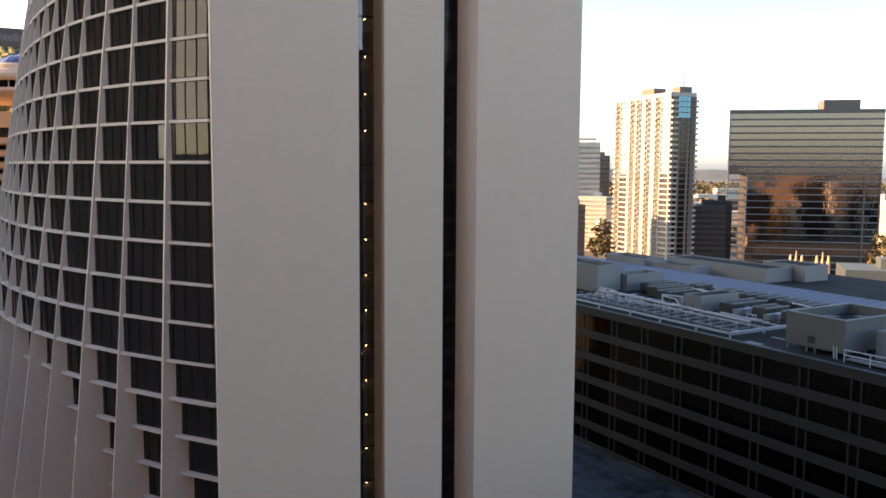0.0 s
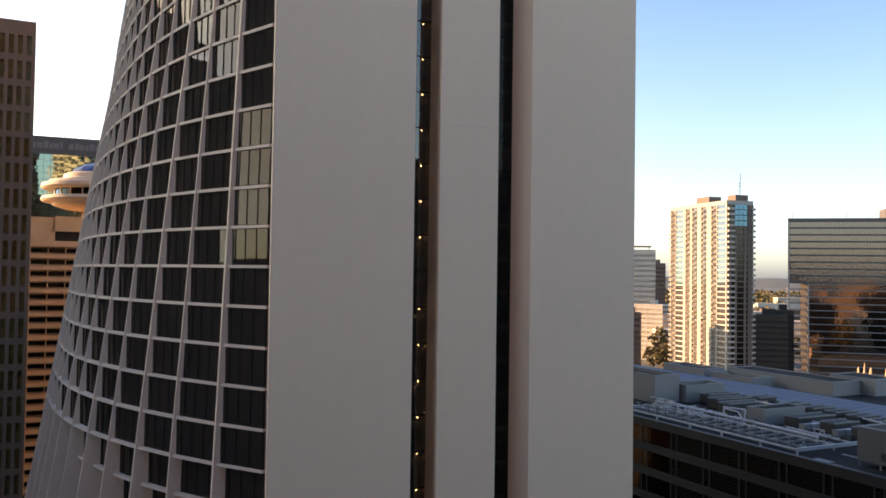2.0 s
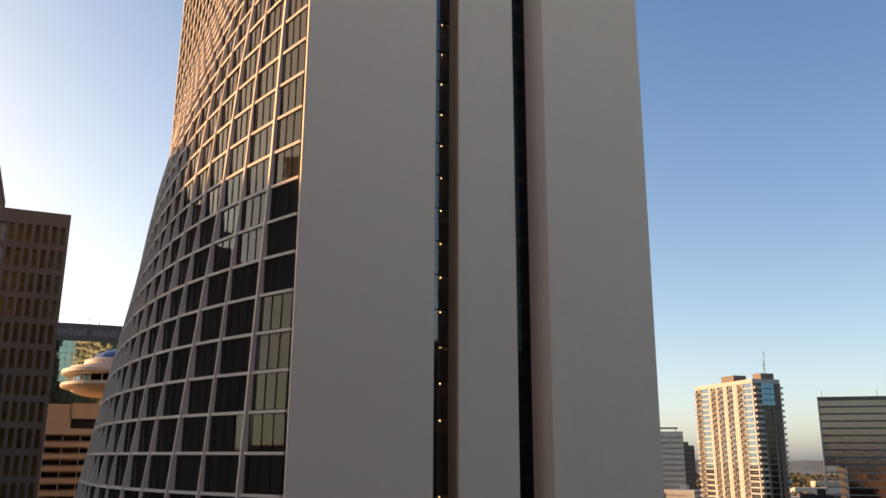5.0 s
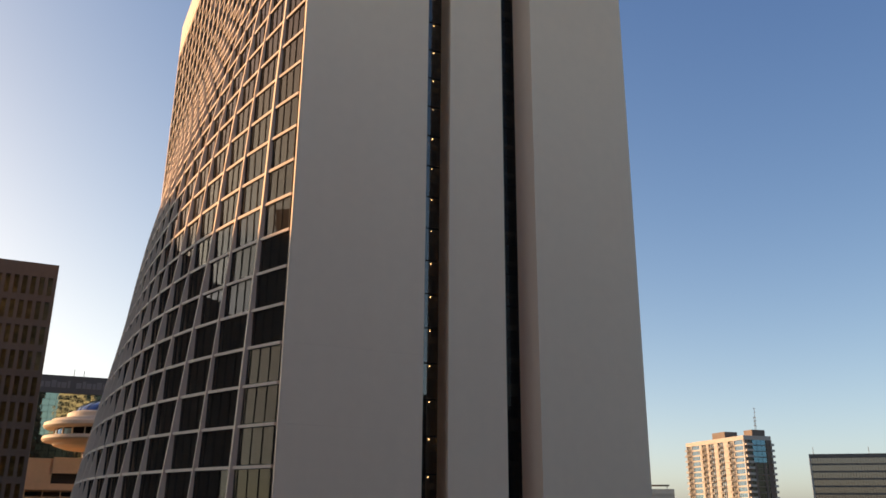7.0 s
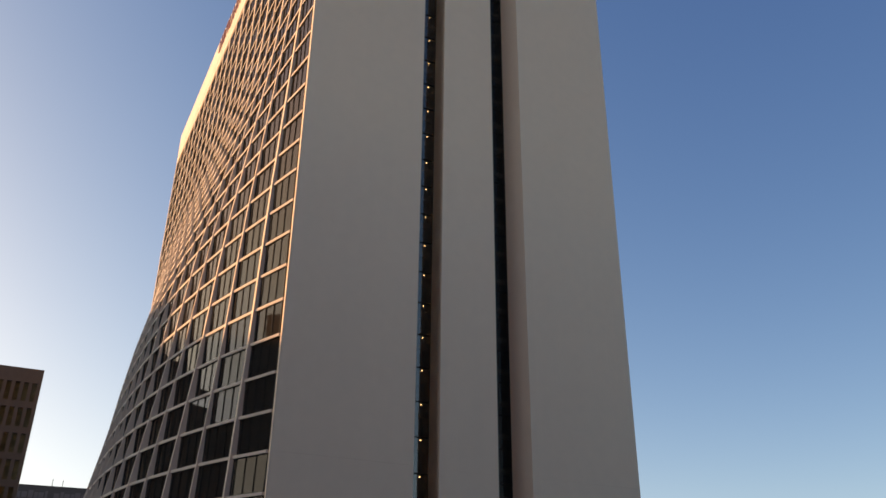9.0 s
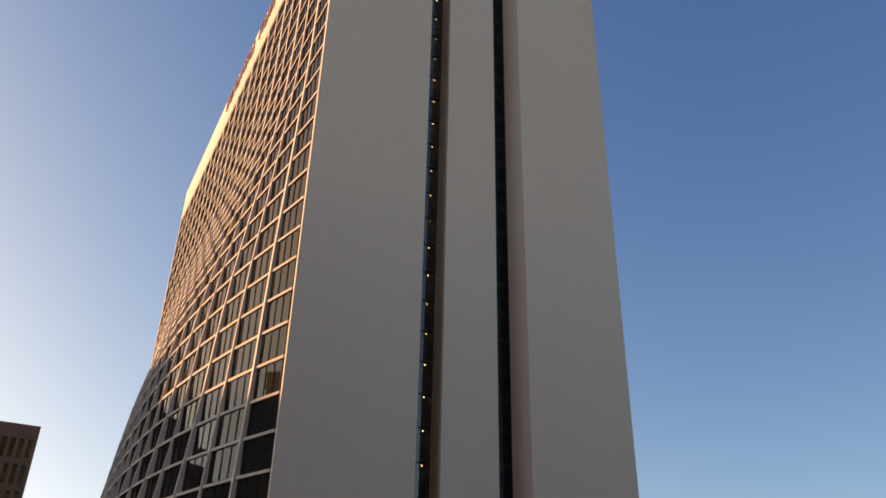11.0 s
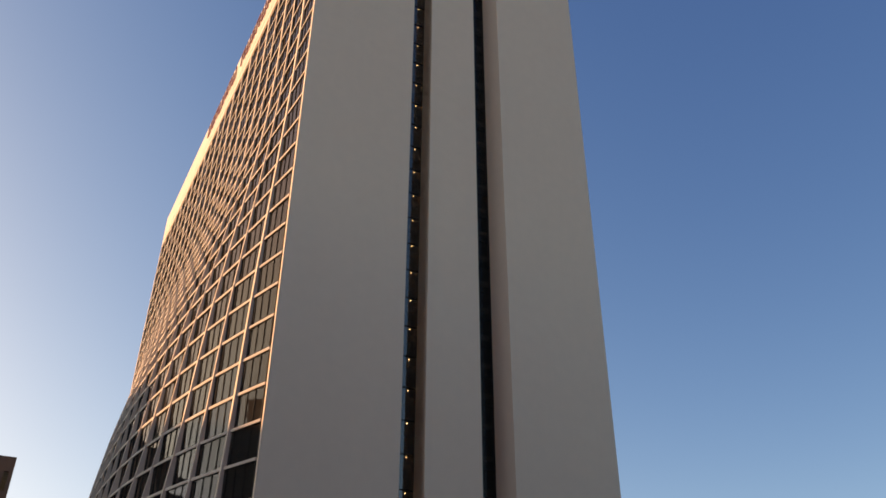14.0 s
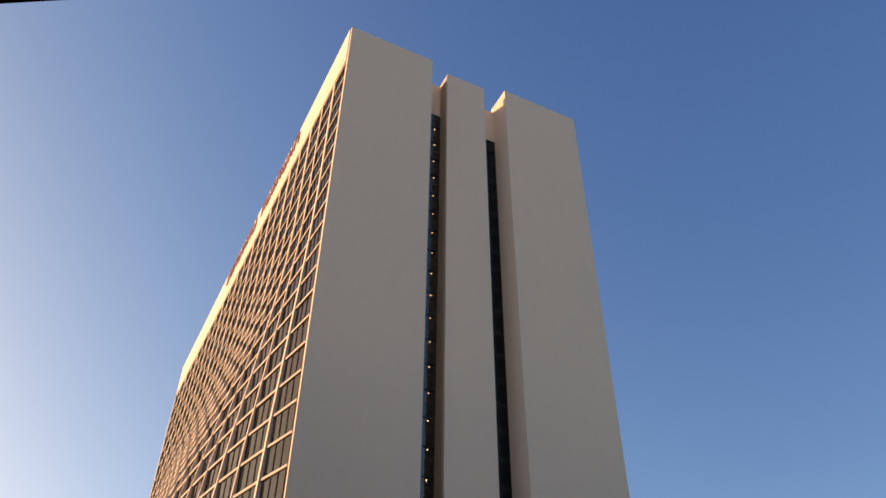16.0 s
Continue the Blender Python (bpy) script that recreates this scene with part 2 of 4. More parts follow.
def at(az, d, z=0.0, turn=0.0):
    """A pose d metres off, az degrees to the left of straight ahead, z above the eye."""
    return pose(-math.sin(radians(az)) * d, math.cos(radians(az)) * d, EYE + z, 0, 0, turn)

# ---- the hotel tower ----
# local frame: x along the blank end wall, y back along the flared front, z from the eye's level; corner at the origin
TOWER_TURN, TOP, FLOOR, Z0 = 30.45, 86.66, 2.85, 0.33
END_W, LEN = 32.1, 84.7
SKEW = 0.0083           # the front runs out a little from square towards its far end
T = pose(-15.75, 56.34, EYE, 0, 0, TOWER_TURN)
tower = thing("hotel_tower", "tall pale concrete hotel tower with flared front and blank end wall", "building", T)
NB = 21
BAY = LEN / NB


def zk(k):
    return Z0 + FLOOR * k


def lerp(x, table):
    if x <= table[0][0]:
        return table[0][1]
    for (a, p), (b, q) in zip(table, table[1:]):
        if x <= b:
            return p + (q - p) * (x - a) / (b - a)
    return table[-1][1]


def flare(s, z):
    """How far the front swells out beyond the end wall's corner."""
    amp = lerp(z, [(-62, 20.7), (-27, 14.7), (-18, 13.1), (-13.9, 12.5), (-8.2, 11.5), (2, 9.85), (8, 8.85), (14, 7.8), (20.3, 6.65), (23.1, 6.2), (28.8, 5.5), (34.5, 4.65), (40.2, 3.5), (45.9, 2.35), (51.6, 1.3), (57, 0.5), (64, 0)])
    p = lerp(z, [(-8, 2.5), (20, 2.4)])
    return amp * (1 - abs(1 - 2 * s / LEN) ** p) + SKEW * s


KLO, KHI = -10, 27           # lowest and highest floor with windows
KFULL = -5                  # below this floor the glass steps back behind the ribs


def glass_u(s, k):
    if k >= KFULL:
        return flare(s, zk(k + 1)) - lerp(k, [(5, 0.14), (10, 0.11)])
    return flare(s, zk(KFULL + 1)) - 0.2 - 0.36 * (KFULL - k)


# ribs: one upright concrete blade at each bay line, from the ground to the parapet
BOT = -EYE
ZS = [BOT, -50, -40, -34] + [zk(k) for k in range(-12, KHI + 2)]
for i in range(1, NB + 1):
    s = i * BAY
    w = 0.24 if i % 2 else 0.17
    g = Geo()
    ring = []
    for z in ZS:
        uo = flare(s, z) + 0.06
        k = max(KLO, min(KHI, int(math.floor((z - Z0) / FLOOR + 0.01))))
        ui = min(glass_u(s, k), glass_u(s, max(KLO, k - 1)), flare(s, z)) - 0.6
        ring.append([(-uo, s - w, z), (-uo, s + w, z), (-ui, s + w, z), (-ui, s - w, z)])
    for a, b in zip(ring, ring[1:]):
        for j in range(4):
            g.poly([a[j], a[(j + 1) % 4], b[(j + 1) % 4], b[j]])
    g.poly(ring[-1]); g.poly(ring[0][::-1])
    part("rib", g, M_FIN, tower)

# floor edges: a thin concrete shelf at each floor
for k in range(KLO, KHI + 2):
    g = Geo()
    z = zk(k)
    for i in range(NB):
        pts = []
        for s in (max(0.35, i * BAY), (i + 1) * BAY):
            uo = flare(s, z) if k > KFULL else (flare(s, z) if k == KFULL else glass_u(s, k) + 0.55)
            pts.append((uo, min(glass_u(s, min(k, KHI)), glass_u(s, max(KLO, k - 1))) - 1.6, s))
        (o0, n0, s0), (o1, n1, s1) = pts
        g.hexa([(-o0, s0, z - 0.11), (-n0, s0, z - 0.11), (-n1, s1, z - 0.11), (-o1, s1, z - 0.11),
                (-o0, s0, z + 0.11), (-n0, s0, z + 0.11), (-n1, s1, z + 0.11), (-o1, s1, z + 0.11)])
    part("floor_edge", g, M_BAND, tower)


def window_geo(g, fg, i, k, rng):
    """One bay's window: a glass sheet that leans a hair, dark uprights, a dark head and sill."""
    s0, s1 = max(0.36, i * BAY + 0.09), (i + 1) * BAY - 0.09
    u0, u1 = glass_u(s0, k), glass_u(s1, k)
    za, zb = zk(k) + 0.09, zk(k + 1) - 0.09
    lean, swing = rng.gauss(0, 0.03), rng.gauss(0, 0.05)

    def P(f, z, out=0.0):
        h = (z - za) / (zb - za) - 0.5
        return (-(u0 + (u1 - u0) * f + out + lean * h + swing * (f - 0.5)), s0 + (s1 - s0) * f, z)
    g.hexa([P(0, za), P(0, za, -0.02), P(1, za, -0.02), P(1, za), P(0, zb), P(0, zb, -0.02), P(1, zb, -0.02), P(1, zb)], 0)
    if fg is None:
        return
    # the frame: one ladder of uprights between head and sill
    fs = [0.0, 0.02, 0.300, 0.309, 0.590, 0.599, 0.852, 0.864, 0.975, 1.0]
    zs = [za, za + 0.07, zb - 0.07, zb]
    ladder(fg, fs, zs, [i % 2 == 0 for i in range(len(fs) - 1)], P)


def ladder(g, fs, zs, upright, P):
    nx, base = len(fs), len(g.v)
    for out in (0.06, 0.004):
        for z in zs:
            for f in fs:
                g.v.append(P(f, z, out))
    idx = lambda o, j, i: base + (o * len(zs) + j) * nx + i
    full = lambda j, i: 0 <= i < nx - 1 and 0 <= j < len(zs) - 1 and (j != 1 or upright[i])
    for j in range(len(zs) - 1):
        for i in range(nx - 1):
            if full(j, i):
                g.f.append((idx(0, j, i), idx(0, j + 1, i), idx(0, j + 1, i + 1), idx(0, j, i + 1))); g.m.append(0)
                for (jj, ii), (p, q) in (((j, i - 1), ((j, i), (j + 1, i))), ((j, i + 1), ((j, i + 1), (j + 1, i + 1))), ((j - 1, i), ((j, i), (j, i + 1))), ((j + 1, i), ((j + 1, i), (j + 1, i + 1)))):
                    if not full(jj, ii):
                        g.f.append((idx(0, *p), idx(0, *q), idx(1, *q), idx(1, *p))); g.m.append(0)


rng = random.Random(5)
rest, rest_frames, drapes = Geo(), Geo(), Geo()
for k in range(KLO, KHI + 1):
    for i in range(NB):
        if i < 8:
            g, fg = Geo(), Geo()
            window_geo(g, fg, i, k, rng)
            part("frame", fg, M_FRAME, part("window", g, M_GLASS, tower))
        else:
            window_geo(rest, rest_frames, i, k, rng)
        # drawn curtains behind the glass
        lo, hi = i * BAY + 0.4, (i + 1) * BAY - 0.3
        style = rng.random()
        spans = [(0, 1)] if style < 0.72 else [(0, rng.uniform(0.15, 0.45)), (rng.uniform(0.6, 0.85), 1)]
        for fa, fb in spans:
            n = max(3, int((fb - fa) * 14))
            for j in range(n):
                f0, f1 = fa + (fb - fa) * j / n, fa + (fb - fa) * (j + 1) / n
                a, b = lo + (hi - lo) * f0, lo + (hi - lo) * f1
                ua = glass_u(a, k) - 0.25 - 0.035 * (j % 2)
                ub = glass_u(b, k) - 0.25 - 0.035 * ((j + 1) % 2)
                za, zb = zk(k) + 0.17, zk(k + 1) - 0.2
                drapes.poly([(-ua, a, za), (-ub, b, za), (-ub, b, zb), (-ua, a, zb)])
tagged(part("windows_beyond", rest, M_GLASS, tower), kind="stuff")
tagged(part("frames_beyond", rest_frames, M_FRAME, tower), kind="stuff")
tagged(part("curtains", drapes, M_CURTAIN, tower), kind="stuff")

# rooms' back wall behind all the glass; indoor dimness is put into its colour
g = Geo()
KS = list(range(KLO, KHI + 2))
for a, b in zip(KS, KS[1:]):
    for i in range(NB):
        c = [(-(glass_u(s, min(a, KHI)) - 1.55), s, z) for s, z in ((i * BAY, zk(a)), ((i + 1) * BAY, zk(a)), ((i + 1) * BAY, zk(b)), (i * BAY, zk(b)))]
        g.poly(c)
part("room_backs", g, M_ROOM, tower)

# solid base below the lowest windows
g = Geo()
for i in range(NB):
    s0, s1 = i * BAY, (i + 1) * BAY
    a0, a1 = glass_u(s0, KLO) + 0.3, glass_u(s1, KLO) + 0.3
    g.hexa([(-a0, s0, BOT), (4, s0, BOT), (4, s1, BOT), (-a1, s1, BOT), (-a0, s0, zk(KLO) - 0.17), (4, s0, zk(KLO) - 0.17), (4, s1, zk(KLO) - 0.17), (-a1, s1, zk(KLO) - 0.17)])
part("base_wall", g, M_WALL, tower)

# parapet band along the front, with a drip groove
PB = zk(KHI + 1) + 0.17
s0 = 0.36
for n in range(13):
    s1 = (n + 1) * LEN / 13
    for name, x, a, b in (("parapet_panel", -0.10, PB, PB + 1.35), ("parapet_groove", -0.02, PB + 1.35, PB + 1.55), ("parapet_panel", -0.10, PB + 1.55, TOP - 0.02)):
        g = Geo(); e0, e1, s2 = x - SKEW * s0, x - SKEW * s1, s1 - 0.012
        g.hexa([(e0, s0, a), (0.6, s0, a), (0.6, s2, a), (e1, s2, a), (e0, s0, b), (0.6, s0, b), (0.6, s2, b), (e1, s2, b)])
        part(name, g, M_BAND, tower)
    s0 = s1

# blank end wall: two slabs and a middle pier with two recessed slots
S_L, F_A, F_B, S_R = 10.93, 13.32, 18.55, 21.39
JOINTS = [BOT, -45.0, -30.0] + [zk(k) for k in (-7, -5, -3, -1, 1, 2, 4, 6, 9, 12, 15, 18, 21, 24)]


def slab(name, x0, x1, y0, y1, top, label="", skin=0.35, inset=0.03):
    """A wall leaf: a core, and storey-high panels in front of it."""
    zs = JOINTS + [top]
    body = Geo()
    body.box(x0 + inset, x1 - 0.03, y0 + 0.03, y1 - 0.02, BOT, top - 0.2)
    o = part(name, body, M_WALL, tower, label)
    for a, b in zip(zs, zs[1:]):
        g = Geo()
        gap = 0.010 if a in (zk(2), zk(4)) else 0.0012
        g.box(x0, x1, y0, y0 + skin, a + gap, b)
        if skin < 1:
            g.box(x0 + inset, x1, y0 + skin, y1, a + gap, b)
        part("wall_panel", g, M_WALL, o)


slab("end_wall", 0.0, S_L, 0.0, 3.2, TOP, inset=3.2)
slab("pier", F_A, F_B, 0.5, 3.2, TOP - 0.7)
slab("end_wall", S_R, END_W, 0.0, 3.2, TOP)

# the outer slab's reveal is splayed towards the slot
SPLAY_X, SPLAY_Y, SINK = 20.90, 2.3, 0.9866
for a, b in zip([BOT] + [zk(k) for k in (-5, 1, 4, 9, 15, 21)], [zk(k) for k in (-5, 1, 4, 9, 15, 21)] + [TOP]):
    g = Geo()
    inner = TOP * SINK if b == TOP else b
    g.hexa([(S_R + 0.002, 0.004, a + 0.002), (S_R + 0.002, 2.75, a + 0.002), (SPLAY_X, 2.75, a + 0.002), (SPLAY_X, SPLAY_Y, a + 0.002),
            (S_R + 0.002, 0.004, b), (S_R + 0.002, 2.75, inner), (SPLAY_X, 2.75, inner), (SPLAY_X, SPLAY_Y, inner)])
    part("reveal", g, M_WALL, tower)

for lo, hi, GL, lamps, sink in ((S_L, F_A, 2.5, True, 1.0), (F_B, SPLAY_X, SPLAY_Y, False, SINK)):
    g = Geo(); g.box(lo - 0.02, hi + 0.02, GL, GL + 0.7, 79.6 * sink, (TOP - 1.2) * sink)
    part("slot_head", g, M_WALL, tower)
    pane_h = FLOOR
    for k in range(-12, 28):
        z = (FLOOR * (k - 0.056) + 0.4) * sink
        top = min(z + FLOOR * sink, 79.6 * sink)
        g = Geo(); g.box(lo - 0.1, hi + 0.1, GL, GL + 0.02, z + 0.04, top)
        part("slot_pane", g, M_SLOT if lamps else M_DULLSLOT, tower)
        g = Geo(); g.box(lo - 0.1, hi + 0.1, GL - 0.05, GL + 0.05, z - 0.04, z + 0.04)
        part("transom", g, M_FRAME, tower)
        g = Geo()
        if lamps:
            g.box(lo - 0.1, hi + 0.1, GL + 0.4, GL + 0.9, z - 1.1, z - 0.62)
        else:
            g.box(lo + 0.2, hi - 0.2, GL + 0.06, GL + 0.5, z + 0.9, z + (1.9 if k in (2, 3) else 1.25))
        part("landing_edge", g, M_PANEL if lamps else M_BAND, tower)
        if lamps and k not in (0, 28):
            g = Geo(); r = 0.055
            g.lathe([(0.02, -r), (r * 0.7, -r * 0.7), (r, 0), (r * 0.7, r * 0.7), (0.02, r)], 10)
            part("corridor_lamp", g, M_LAMP, tower, "small glowing amber lamp", m=pose(12.67, GL + 0.12, FLOOR * (k - 0.056) + 0.2))
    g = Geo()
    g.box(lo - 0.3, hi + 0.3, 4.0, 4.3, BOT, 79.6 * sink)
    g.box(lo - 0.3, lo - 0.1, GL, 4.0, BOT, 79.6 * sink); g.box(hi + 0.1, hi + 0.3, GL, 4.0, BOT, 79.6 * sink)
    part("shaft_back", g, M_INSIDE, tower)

# the sides that face away: plain concrete, the far end wall and the roof
g = Geo(); g.box(0.6, END_W, LEN - 1.5, LEN, BOT, TOP); g.box(-0.8, 0.6, LEN + 0.02, LEN + 0.3, -8, TOP)
part("far_end_wall", g, M_WALL, tower)
g = Geo()
for i in range(NB):
    s0, s1 = i * BAY + (3.2 if i == 0 else 0), (i + 1) * BAY - (1.5 if i == NB - 1 else 0)
    zs = [BOT, -20, 0, 20, 40, 60, TOP]
    for a, b in zip(zs, zs[1:]):
        x = [END_W for s, z in ((s0, a), (s1, a), (s1, b), (s0, b))]
        g.hexa([(x[0] - 0.5, s0, a), (x[0], s0, a), (x[1], s1, a), (x[1] - 0.5, s1, a), (x[3] - 0.5, s0, b), (x[3], s0, b), (x[2], s1, b), (x[2] - 0.5, s1, b)])
part("rear_front", g, M_FIN, tower)
g = Geo(); g.box(0.6, END_W - 0.5, 3.2, LEN - 1.5, TOP - 2.2, TOP - 1.9)
part("roof", g, M_ROOFING, tower)
g = Geo(); g.box(4.0, END_W - 1, 4.4, LEN - 2, BOT, 78.0)
part("core", g, M_ROOM, tower)

# red rooftop lettering seen edge-on: plain blocks, set off the parapet on brackets
sign = thing("rooftop_sign", "row of red illuminated-sign letters on a hotel parapet", "sign", T)
y = 17.9
for n, w in enumerate((1.9, 1.6, 1.7, 1.9, 1.2, 1.7, 1.9, 0, 1.9, 1.6, 1.7, 1.8, 1.7, 0.8, 1.7)):
    if w:
        g = Geo()
        g.box(-0.30, -0.18, y, y + 0.3, TOP - 3.2, TOP - 0.8); g.box(-0.30, -0.18, y + w - 0.3, y + w, TOP - 3.2, TOP - 0.8)
        zc = TOP - (1.05, 2.1, 3.15)[n % 3]
        g.box(-0.30, -0.18, y + 0.3, y + w - 0.3, zc - 0.05, zc + 0.25)
        o = part("letter", g, M_RED, sign)
        g = Geo(); g.box(-0.18, -0.10, y + 0.1, y + 0.25, TOP - 2.1, TOP - 2.0); part("bracket", g, M_DARKMETAL, o)
        o.matrix_basis = pose(-SKEW * y, 0, 0)
    y += (w or 1.2) + 0.75

# ---- ground and distance ----
def sheet(r0, r1, z, n=64):
    for i in range(n):
        a, b = 2 * math.pi * i / n, 2 * math.pi * (i + 1) / n
        yield [(r * math.cos(t), r * math.sin(t), z) for r, t in ((r0, a), (r1, a), (r1, b), (r0, b))]


g = Geo()
g.poly([(0.5 * math.cos(2 * math.pi * i / 64), 0.5 * math.sin(2 * math.pi * i / 64), 0) for i in range(64)])
for r0, r1 in ((0.5, 120), (120, 900), (900, 4900)):
    for q in sheet(r0, r1, 0):
        g.poly(q)
tagged(part("ground", g, M_LAND), "wooded city land stretching flat to the horizon", "ground", kind="structure")

g = Geo()
hr = random.Random(3)
for lay, (r, h) in enumerate(((4000, 45), (4600, 78))):
    n = 150
    hs = [h * (0.55 + 0.3 * math.sin(i * 0.37 + lay * 2) + 0.15 * math.sin(i * 1.3 + lay) + 0.05 * hr.random()) for i in range(n)]
    for i in range(n):
        k = (i + 1) % n
        a, b = 2 * math.pi * i / n, 2 * math.pi * (i + 1) / n
        g.poly([(r * math.cos(a), r * math.sin(a), 0), (r * math.cos(b), r * math.sin(b), 0), ((r + 150) * math.cos(b), (r + 150) * math.sin(b), hs[k]), ((r + 150) * math.cos(a), (r + 150) * math.sin(a), hs[i])])
        g.poly([((r + 150) * math.cos(a), (r + 150) * math.sin(a), hs[i]), ((r + 150) * math.cos(b), (r + 150) * math.sin(b), hs[k]), ((r + 290) * math.cos(b), (r + 290) * math.sin(b), 0), ((r + 290) * math.cos(a), (r + 290) * math.sin(a), 0)])
tagged(part("backdrop", g, M_HILL), "low hazy wooded ridges on the skyline", "hills", kind="structure")


def pieces(name, mesh, parent, poses):
    """Alike pieces that share one mesh, each an object under its thing."""
    for m in poses:
        ob = new(name, mesh)
        ob.parent = parent
        ob.matrix_basis = m


# ---- the low dark office block with its roof machinery ----
# local frame: x along its street wall, y back into the roof, z from the eye's level
DB_TURN = math.degrees(math.atan2(-46.0, 25.8))
DB = pose(21.8, 132.3, EYE, 0, 0, DB_TURN)
RZ = -22.6
block = thing("office_block", "low dark brown office block with ribbon windows", "building", DB)
X0, X1 = -40, 90
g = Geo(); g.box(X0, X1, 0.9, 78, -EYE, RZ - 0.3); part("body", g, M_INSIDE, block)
g = Geo(); g.box(X0, X1, 0.5, 78, RZ - 0.3, RZ); part("roof", g, M_ROOFING, block)
rows = [(-23.1 - 3.7 * j) for j in range(6)]
edges = [(-22.0, rows[0])] + [(z - 2.55, z - 3.7) for z in rows]
edges[-1] = (edges[-1][0], -EYE)
for zt, zb in edges:
    g = Geo(); g.box(X0, X1, 0, 0.5, zb, zt); part("spandrel", g, M_STONE_D, block)
g = Geo(); g.box(X0, X1, -0.06, 0.62, -22.0, -21.86); part("coping", g, M_DARKMETAL, block)
cols = [9.05 + 6.7 * i for i in range(-7, 12)]
gp = Geo(); gp.box(0, 5.3, 0.30, 0.33, -2.55, 0); pane_mesh = gp.mesh("ribbon_pane", [M_GLASS_D])
gm = Geo(); gm.box(-0.10, 0.10, 0.16, 0.42, -2.55, 0); post_mesh = gm.mesh("window_post", [M_STONE_D])
for z in rows:
    pieces("ribbon_pane", pane_mesh, block, [pose(c + 0.7, 0, z) for c in cols])
    pieces("window_post", post_mesh, block, [pose(c + d, 0, z) for c in cols for d in (-0.62, 0.62)])
    g = Geo()
    for c in cols:
        g.box(c - 0.5, c + 0.5, 0.30, 0.33, z - 2.55, z)
    tagged(part("narrow_panes", g, M_GLASS_D, block), kind="stuff")

podium = thing("podium_roof", "dark stained flat roof below the office block", "roof", DB)
M_WET = mat("stained_membrane", (0.018, 0.019, 0.021), 0.7, vary=0.7, coarse=0.12, fine=0.5, bump=0.1, spec=0.2, hue=(0.055, 0.06, 0.066))
g = Geo(); g.box(-5, 85, -30, 0, -EYE, -44); part("membrane", g, M_WET, podium)
g = Geo(); g.box(-5, 85, -0.5, -0.02, -44, -43.6); part("kerb", g, M_STONE_D, podium)


def hollow_box(name, label, x0, x1, y0, y1, h, wall=0.35, fill=0.5, z=RZ, skin=M_GREYBOX):
    """A rooftop enclosure: four walls, a sunken lid, a coping and a plinth."""
    t = thing(name, label, "rooftop unit", DB @ pose(x0, y0, z))
    w, d = x1 - x0, y1 - y0
    for a in ((0, w, 0, wall), (0, w, d - wall, d), (0, wall, wall, d - wall), (w - wall, w, wall, d - wall)):
        g = Geo(); g.box(*a, 0, h); part("side_wall", g, skin, t)
    g = Geo(); g.box(wall, w - wall, wall, d - wall, h - fill - 0.1, h - fill); part("lid", g, M_ROOFING, t)
    g = Geo()
    for a in ((-0.06, w + 0.06, -0.06, wall + 0.06), (-0.06, w + 0.06, d - wall - 0.06, d + 0.06), (-0.06, wall + 0.06, wall + 0.06, d - wall - 0.06), (w - wall - 0.06, w + 0.06, wall + 0.06, d - wall - 0.06)):
        g.box(*a, h, h + 0.1)
    part("coping", g, M_GREYBOX, t)
    return t


hollow_box("lift_housing", "tall grey panelled housing on a flat roof", -25, -12.3, 14.6, 20.2, 4.9)
hollow_box("stair_housing", "lower grey panelled housing on a flat roof", -16.2, -11.2, 20.8, 30, 3.0)
ph = hollow_box("plant_enclosure", "large grey screen enclosure on short steel legs", 35.6, 43.9, 5.6, 18.2, 4.0, fill=1.2, z=RZ + 0.7, skin=M_SCREEN)
for x, y in ((0.1, 0.1), (2.9, 0.1), (4.1, 0.1), (6.9, 0.1), (0.1, 12.0), (6.9, 12.0), (0.1, 6.0), (6.9, 6.0)):
    g = Geo(); g.box(x, x + 0.2, y, y + 0.2, -0.7, 0.0); part("leg", g, M_GREYBOX, ph)
for x in (7.0, 7.4):
    g = Geo(); g.tube((x + 0.3, -0.5, -0.7), (x - 0.25, 0.1, 0.9), 0.07, 6); part("brace", g, M_PIPE, ph)
rail = thing("service_rail", "white tubular service rail on the roof edge", "railing", DB @ pose(44.6, 4.6, RZ))
for z in (0.9, 1.5):
    g = Geo(); g.tube((0, 0, z), (16, 0.4, z), 0.09, 8); part("rail_bar", g, M_PIPE, rail)
for i in range(6):
    g = Geo(); g.tube((3.2 * i, 0.08 * i, 0), (3.2 * i, 0.08 * i, 1.5), 0.08, 6); part("rail_post", g, M_PIPE, rail)
g = Geo(); g.box(0, 16, 0.3, 1.4, 0.25, 0.4); part("rail_deck", g, M_GREYBOX, rail)
g = Geo(); g.box(3.2, 4.3, -0.03, 0.02, 0.5, 1.4); part("louvre", g, M_DARKMETAL, ph)
for x, y in ((2.0, 4.0), (4.2, 7.2)):
    g = Geo(); g.box(x, x + 1.6, y, y + 1.6, 2.8, 3.4); part("fan_housing", g, M_DARKMETAL, ph)
hollow_box("chiller_housing", "pale metal chiller housing on a flat roof", 45.4, 52, 9.4, 13.5, 3.4, wall=0.2, fill=0.1)
hollow_box("small_housing", "pale metal cabinet among roof pipes", 8.0, 11.6, 15.8, 24.6, 2.4, wall=0.2, fill=0.12)
hollow_box("long_housing", "long grey roof housing beyond the blue roof", -34, -6.5, 53.2, 61, 2.7, fill=0.12)
hollow_box("vent_housing", "ribbed grey roof housing with vents", -14, -3.6, 61.4, 68.5, 3.2, fill=0.12)
